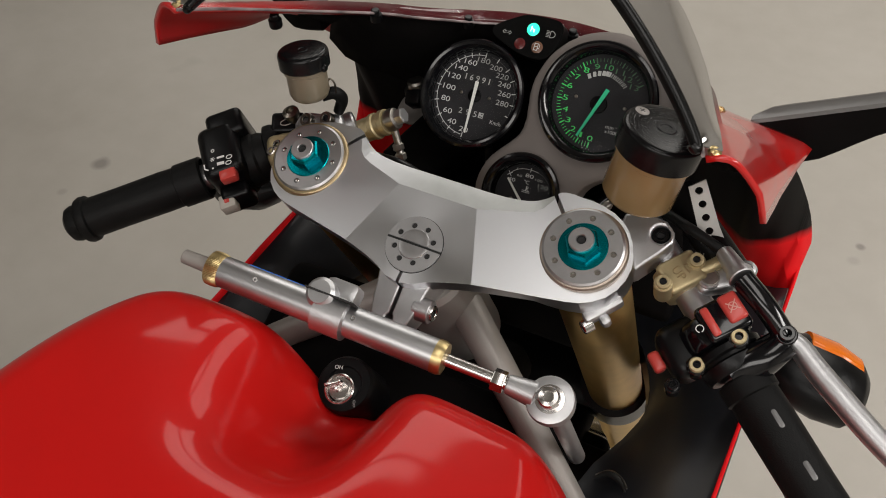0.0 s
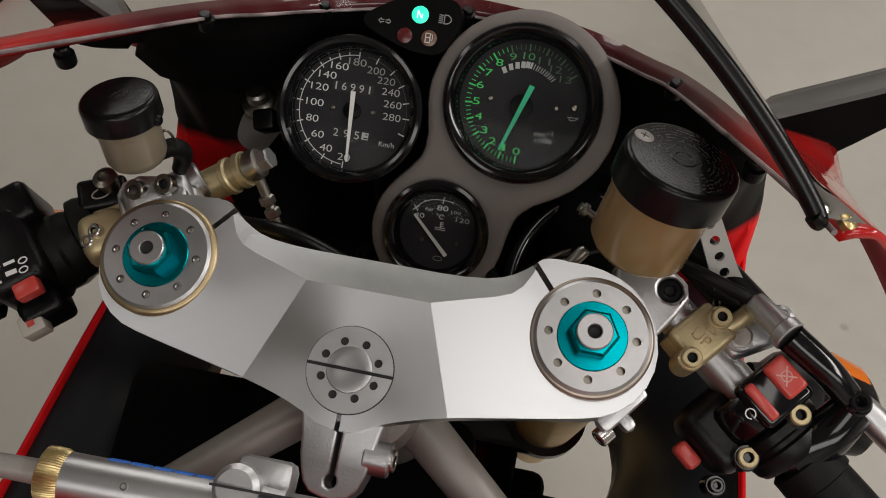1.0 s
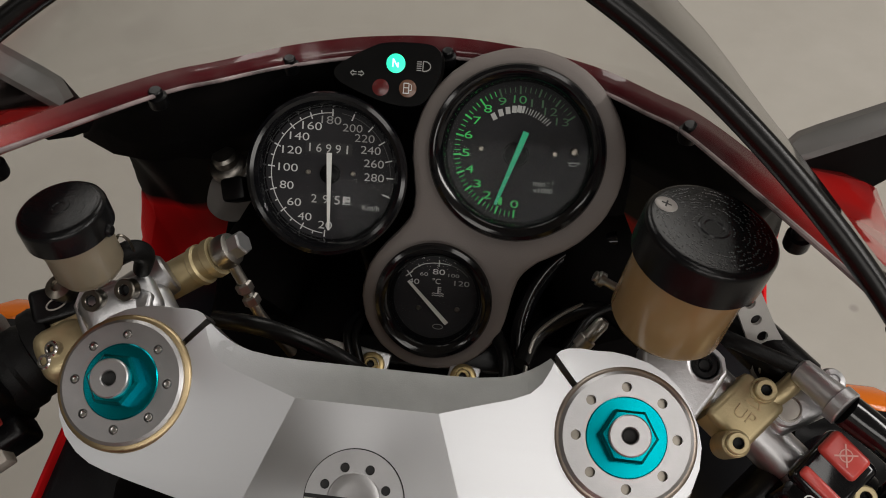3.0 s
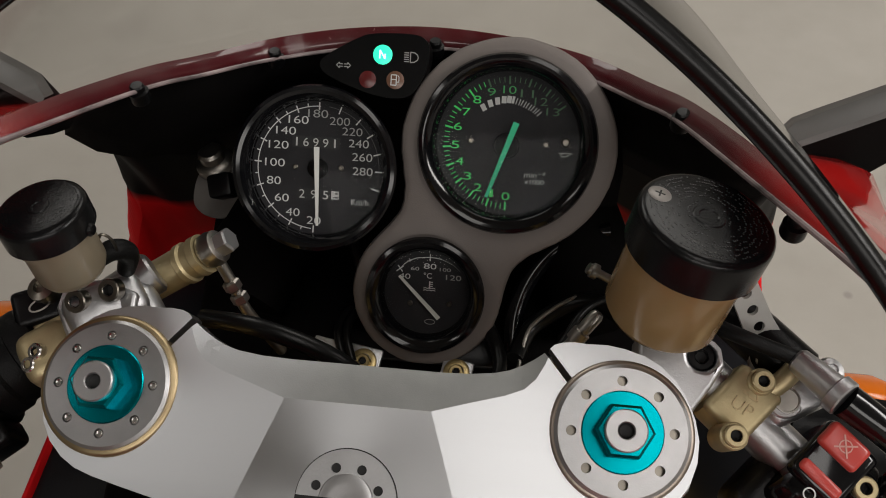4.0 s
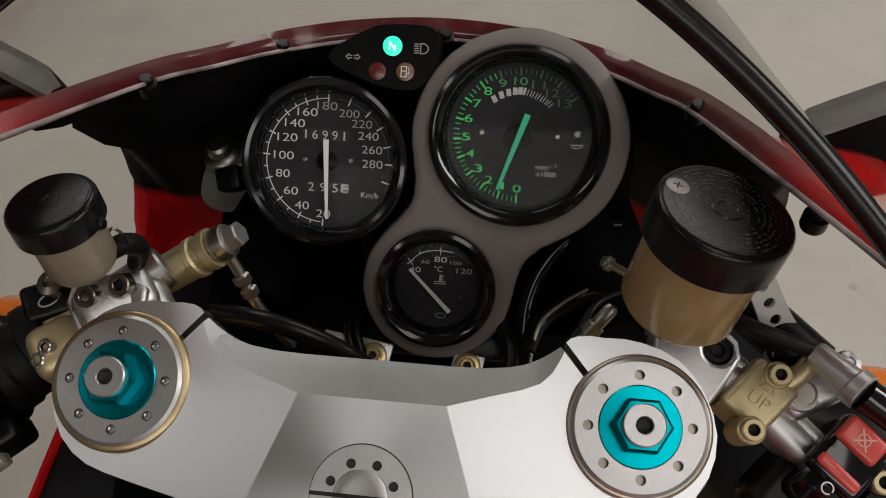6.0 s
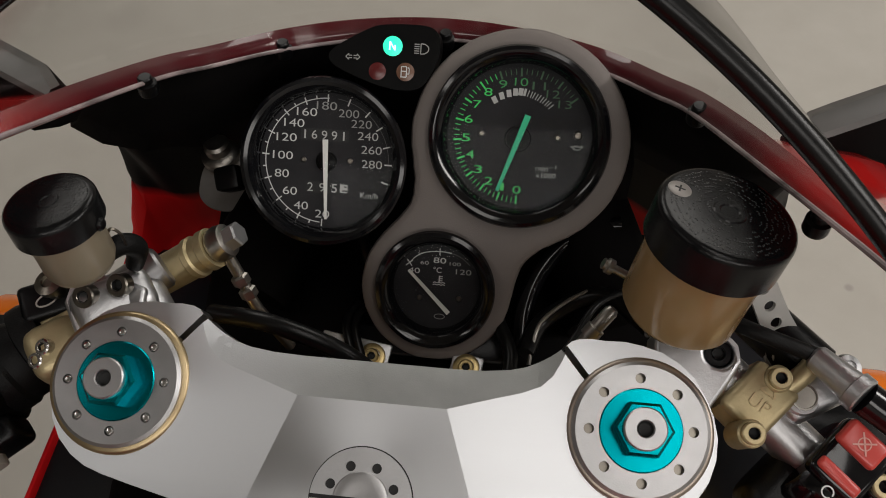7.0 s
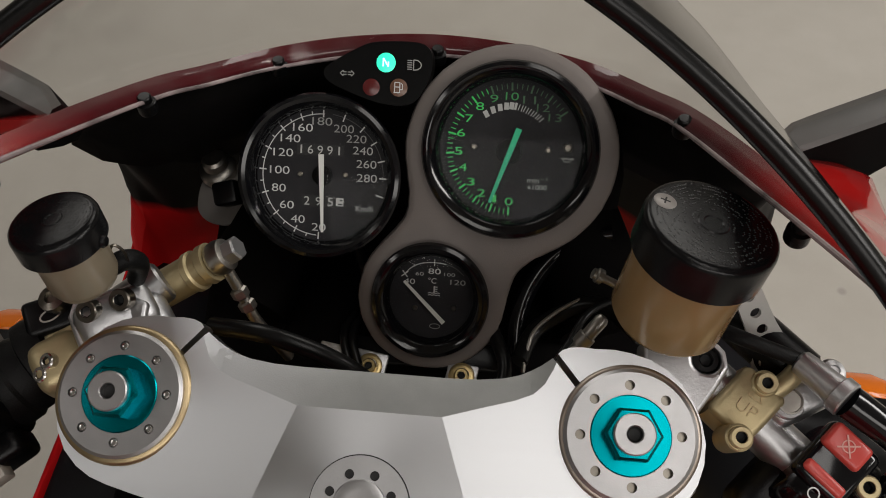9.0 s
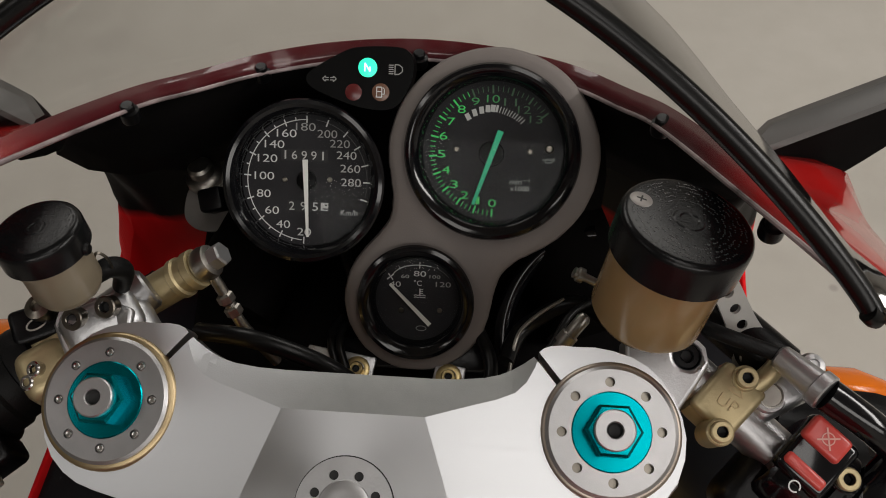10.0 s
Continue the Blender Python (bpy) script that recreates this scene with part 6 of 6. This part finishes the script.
# screws that hold the screen to the fairing: rubber nuts inside, flat brass heads on the mirror mounts
for q in ((-126.8, 139.8, -29), (-85.6, 194.7, -97), (2.7, 208.8, -102), (127.1, 146.2, -35), (-155.3, 77.1, 38.5), (155.3, 77.1, 38.5)):
    q = Vector(q)
    bm = lathe(bmesh.new(), q - UP * 3, UP, [(4.4, -5), (4.8, -4), (4.8, 1), (3.4, 1.6), (3.4, 4.2), (2.8, 5), (0, 5.2)], 20, close=False)
    part("screen_screw", bm, M_BLACK, screen, "screen screw in a black rubber nut")
for s in (1, -1):
    for y, a, z in ((-19, 3, 1.2), (104, 13, -4.5)):
        i = min(range(N_RIM), key=lambda k: abs(LINE[k].y - y) + (0 if LINE[k].x * s > 0 else 999))
        q = bf(*strip_point(i, a, z))
        n = (bf(s * 0.42, 0, 0.9)).normalized()
        bm = lathe(bmesh.new(), q, n, [(3.5, -2), (3.5, 0.2), (2.7, 0.9), (1.5, 1.2), (1.2, 0.7), (0, 0.7)], 20, close=False)
        part("mirror_screw", bm, M_BRASS, strip, "brass dome screw on the mirror mount")


def mirror(s):
    """A mirror's broad black stalk: flat top with its grey sheen painted in, deep near-black rear face, arched
    underneath.
    """
    d = Vector((0.92 * s, 0.378, 0.112)).normalized()
    base = Vector((167, 143, -35)) if s > 0 else Vector((-173, 142, -36.5))
    rows = []
    for k in range(25):
        t = k / 24
        x = 250 * t
        deep = (48 if x > 45 else 18 + 30 * x / 45) - 24 * math.exp(-((x - 98) / 40) ** 2) + 60 * max(0, t - 0.5)
        p = base + d * x
        ring = []
        for y, z in ((-1.5, 0), (-13.5, -0.3), (-15.5, -2.5), (-17, -0.5 * deep), (-17, -deep + 3), (-14, -deep), (8, -deep), (12, -deep + 4), (6, -4), (0, -1)):
            ring.append(p + bf(0, y - (max(0, 14 - x) ** 2 * 0.04 if y > -10 else 0), z))
        rows.append(ring + [ring[0]])
    bm = sheet(bmesh.new(), rows)
    bmesh.ops.remove_doubles(bm, verts=bm.verts, dist=0.01)
    bmesh.ops.holes_fill(bm, edges=bm.edges)
    bmesh.ops.recalc_face_normals(bm, faces=bm.faces)
    bm.normal_update()
    # lit top gets the painted sheen, all other faces the near black
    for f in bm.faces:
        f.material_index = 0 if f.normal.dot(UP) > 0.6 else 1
    return part("mirror", bm, [M_MIRRORSHEEN, M_LINERSHADE], bike, "gloss black mirror stalk with a flat top")


mirror(1), mirror(-1)


def indicator(s):
    c = bf(265 * s, 104, -168)
    d = Vector((0.95 * s, -0.06, -0.30)).normalized()
    a, b = axes(d, UP)
    rows = []
    for x, r in ((-52, 9), (-44, 11), (-34, 19), (-20, 25), (5, 27), (26, 24), (33, 18), (36, 8)):
        ring = [c + d * x + a * (r * math.cos(t) * 1.25) + b * r * math.sin(t) * 0.9 for t in (2 * math.pi * k / 24 for k in range(24))]
        rows.append(ring + [ring[0]])
    bm = sheet(bmesh.new(), rows)
    bmesh.ops.remove_doubles(bm, verts=bm.verts, dist=0.01)
    bmesh.ops.holes_fill(bm, edges=bm.edges)
    g = part("turn_indicator", bm, M_BLACK, bike, "black turn indicator with an orange lens")
    rows = []
    front = a * (1 if a.y > 0 else -1)
    for x, r in ((-24, 16), (-18, 24), (5, 26), (24, 23), (30, 16)):
        rows.append([c + d * x + front * (3 + 32 * math.cos(t) * r / 26) + b * r * math.sin(t) * 0.92 + front * 2 for t in (-1.45 + 2.9 * k / 14 for k in range(15))])
    lens = part("indicator_lens", sheet(bmesh.new(), rows), M_ORANGE, g, "orange lens")
    thicken(lens, 3, -1)
    return g


indicator(1), indicator(-1)

# -- inside the nose --
# black lining under the lip, widened to stand in for shade in the nose
rows = []
for f in (0, 0.35, 0.7, 1):
    rows.append([bf(*(p + outward(LINE, i) * (4 + f * between(((85, 0), (100, 4), (112, 12), (122, 28), (132, 50), (145, 48), (160, 37), (176, 42), (260, 48)), p.y)) + Vector((0, 0, -4 - f * between(((70, 1), (85, 6), (100, 10), (112, 14), (122, 20), (132, 38), (145, 60), (160, 72), (180, 84), (217, 98)), p.y)))))
                 for i, p in enumerate(LINE) if p.y > 68])
ob = part("inner_liner", sheet(bmesh.new(), rows), M_LINERSHADE, bike, "matt black inner liner of the nose")
thicken(ob, 2, 0)
# black backing added to keep the space behind the gauges dark
bm = bmesh.new()
box(bm, bf(0, 225, -130), (230, 70, 150), [RIGHT, bf(0, 1, 0), bf(0, 0, 1)], 20, 4)
box(bm, bf(0, 150, -190), (180, 120, 90), [RIGHT, bf(0, 1, 0), bf(0, 0, 1)], 20, 4)
part("dark_nose_backing", bm, M_LINERSHADE, bike, "added black backing for the dark behind the gauges")
for s in (1, -1):
    bm = tube(bmesh.new(), [bf(80 * s, 225, -110), bf(94 * s, 185, -116), bf(112 * s, 140, -132)], 30, 28)
    part("air_duct", bm, M_LINERSHADE, bike, "black air duct tube")
    rows = []
    for y, edge in ((215, 96), (190, 99), (165, 102), (150, 106), (138, 118), (126, 129), (114, 136), (100, 143), (87, 148), (73, 151), (62, 151.5), (52, 150), (31, 144), (0, 131), (-40, 122), (-120, 112), (-220, 108)):
        rows.append([bf(s * (225 + (edge - 225) * f), y, -197 - 38 * f ** 1.7 - (4 if 0 < f < 1 else 0) - (16 if k == 9 else 0)) for k, f in enumerate((0, 0.08, 0.2, 0.35, 0.5, 0.65, 0.8, 0.92, 1.0, 1.01))])
    ob = part("side_panel", sheet(bmesh.new(), rows), M_SIDE, bike, "charcoal plastic inner side panel with a curved edge")
    thicken(ob, 2, 0)
    if s > 0:
        slot = [(136, -16, -228), (143, -12, -223), (150, -13, -219), (157, -17, -217), (163, -25, -214)]
        # near-black strip on the panel paints the slot's shade
        part("panel_slot", tube(bmesh.new(), [bf(*p) for p in slot], lambda t: 0.6 + 2.0 * math.sin(math.pi * t), 12), M_HOLESHADE, ob, "slot in the panel, its shade painted near black")
        part("slot_edge", tube(bmesh.new(), [bf(x + 0.5, y + 2.4, z + 1.5) for x, y, z in slot], 0.7, 8), M_HOSE, ob, "bright edge of the slot")
    bm = rod(bmesh.new(), (22 * s, -43, -76), (180 * s, -172, -104), 13, 8.5, n=28)
    part("frame_tube", bm, M_FRAME, bike, "grey painted steel frame tube")
bm = rod(bmesh.new(), (0, -40, -170), (0, -40, -30), 30, n=36)
part("steering_head", bm, M_FRAME, bike, "grey painted steering head")
# bracket under the panel with two bolts
bm = bmesh.new()
box(bm, (6, 46, -160), (86, 16, 8), None, 3)
br = part("gauge_bracket", bm, M_BLACK, bike, "black bracket under the gauges")
for x, y, w, h, m in ((-48, 41, 15, 12, M_STRAP), (-25, 37, 20, 14, M_ALU), (28, 34, 18, 14, M_ALU)):
    part("bracket_tab", box(bmesh.new(), (x, y, -154), (w, h, 3), [(0.97, -0.15, 0), (0.15, 0.97, 0), (0, 0, 1)], 1), m, br, "bare metal tab")
for x, y in ((-25, 35), (28, 33.5)):
    bm = lathe(bmesh.new(), (x, y, -152.5), (0, 0.1, 1), [(7.5, 0), (7.5, 1.2), (6.8, 1.6), (4.4, 1.6)], 24, close=False)
    part("washer", bm, M_BRASS, br, "gold plated washer")
    socket_bolt(br, (x, y, -147.5), (0, 0.1, 1), 4.2, 4, M_BRASS, "bracket_bolt")
for k in (0, 5):
    bm = tube(bmesh.new(), [(-37 + k, 66, -160), (-41 + k, 57, -152), (-40 + k, 47, -146), (-35 + k, 34, -146)], 2.4, 12)
    part("gauge_wire", bm, M_CABLE, br, "black sleeved wire")
# black blocks added to fill dark gaps where the floor would show
bm = box(bmesh.new(), (-58, -84, -196), (226, 100, 64), None, 14, 3)
part("dark_filler_block", bm, M_LINERSHADE, bike, "added black block filling the dark under the frame tubes")
bm = box(bmesh.new(), (10, -60, -430), (150, 120, 60), None, 12, 3)
part("dark_filler_block", bm, M_LINERSHADE, bike, "added black block filling the dark behind the fork")
bm = box(bmesh.new(), bf(72, 78, -450), (84, 130, 80), [RIGHT, bf(0, 1, 0), bf(0, 0, 1)], 12, 3)
part("dark_filler_block", bm, M_LINERSHADE, bike, "added black block filling the dark beside the fork")
# black sheet added to keep the space below the gauges dark
bm = box(bmesh.new(), (0, 84, -216), (290, 100, 20), None, 6, 3)
part("dark_dash_backing", bm, M_LINERSHADE, bike, "added black backing filling the dark below the gauges")
# black block and front mudguard under the yokes, unseen, added to keep the gap dark
bm = bmesh.new()
ax = [RIGHT, bf(0, 1, 0), bf(0, 0, 1)]
box(bm, bf(0, 80, -520), (350, 40, 310), ax, 10, 3)
part("dark_fork_backing", bm, M_LINERSHADE, bike, "added black block filling the dark behind the forks")
rows = []
for k in range(13):
    a = radians(10 + 12 * k)
    rows.append([Vector((x, 0, -690)) + bf(0, -math.cos(a) * r, math.sin(a) * r) for x, r in ((-66, 262), (-58, 292), (-30, 312), (0, 318), (30, 312), (58, 292), (66, 262))])
ob = part("front_mudguard", sheet(bmesh.new(), rows), M_GLOSSBLACK, bike, "added black front mudguard over the tyre, unseen")
thicken(ob, 3, 0)
# drilled strap behind the brake reservoir
bm = bmesh.new()
holes = [circle(0, k, 2.6, 14) for k in (-8.5, 1, 10.5, 20)]
sd, su = Vector((-0.47, 0.61, 0.64)).normalized(), None
sn = Vector((0.25, -0.6, 0.75))
sn = (sn - sd * sn.dot(sd)).normalized()
su = sn.cross(sd).normalized()
plate(bm, [(-3, -34), (12, -30), (7, -15), (6, 24), (-6, 26), (-7, -8), (-9, -24)], holes, -1, 1, lambda x, y, z: Vector((161.5, 60, -44)) + su * x + sd * y + sn * z)
strap = part("reservoir_strap", bm, M_STRAP, bike, "drilled aluminium reservoir strap")
socket_bolt(strap, Vector((161.5, 60, -44)) + su * 3.5 - sd * 24 + sn * 4, sn, 4.4, 4, M_ALU, "strap_bolt")
# silver lamp adjuster with a black knob beside the speedometer
bm = lathe(bmesh.new(), (-136, 152, -172), (-0.1, 0.35, 0.9), [(15, -26), (15, -10), (12, -8), (12, -5), (10.8, -4), (10.8, -1), (12, 0), (12, 4), (10.5, 6), (8, 7), (8, 12), (6.5, 14), (0, 14.5)], 36)
adj = part("lamp_adjuster", bm, M_HOSE, bike, "dull silver lamp adjuster")
bm = box(bmesh.new(), (-115, 127, -134), (15, 14, 16), [(0.95, 0.2, 0.2), (-0.25, 0.95, 0.2), (-0.15, -0.24, 0.96)], 2.5)
part("adjuster_plug", bm, M_BLACK, adj, "black plug")
edge = spline([Vector((x, y, 0)) for x, y in ((-15, -9), (-10, -17), (-2, -21.5), (8, -22.5), (14, -18), (16, -8), (17, 18), (12, 21), (2, 22), (-8, 20), (-14, 15), (-16.5, 6))], 4, True)
bm = plate(bmesh.new(), [(p.x, p.y) for p in edge], [circle(0, 6, 4, 18)], -1.2, 1.2, lambda x, y, z: Vector((-131 + x, 136 + y * 0.9, -170 - y * 0.2 + x * 0.2 + z)))
part("adjuster_plate", bm, M_ADJUSTER, adj, "dull grey metal plate")
# round mouth of the air duct beside the temperature gauge
bm = tube(bmesh.new(), [(110, 124, -158), (96.6, 121.3, -160), (77.4, 110.5, -162), (64.1, 91.7, -163), (57.8, 70.5, -164), (57.6, 50, -166)], 5.5, 14)
lathe(bm, (60, 62, -166), (0.1, -0.5, 0.86), [(2, -2), (2, 2)], 8)
part("duct_rim", bm, M_GLOSSBLACK, bike, "gloss black rim of an air duct")
bm = tube(bmesh.new(), [(92, 82, -150), (80, 74.4, -150), (68.2, 63.1, -150), (64.4, 52.8, -150), (62.3, 38, -150)], 1.2, 8)
part("throttle_cable", bm, M_HOSE, bike, "thin bare steel cable")
# cables
CABLES = [([(-92, 40, -70), (-60, 36, -60), (-25, 26, -70), (0, 10, -95)], 4.5), ([(60, 44, -150), (70, 66, -160), (100, 80, -150), (125, 60, -130)], 5.0),
          ([(-18, 40, -165), (-22, 70, -172), (-36, 95, -165), (-40, 110, -150)], 3.5), ([(44, 60, -150), (52, 40, -140), (48, 20, -130), (30, 0, -110)], 4.0),
          ([(70, 26, -110), (84, 50, -115), (96, 70, -120), (120, 85, -140)], 2.0)]
for pts, r in CABLES:
    part("cable", tube(bmesh.new(), pts, r, 12), M_CABLE, bike, "black rubber cable")
bm = lathe(bmesh.new(), (86, 43, -63), (0.50, 0.62, 0.35), [(3, -30), (3, 0), (4.4, 0.5), (4.4, 6), (3.4, 6.5), (3.4, 16), (2.2, 18)], 16)
part("brake_hose_end", bm, M_HOSE, bike, "steel hose end")
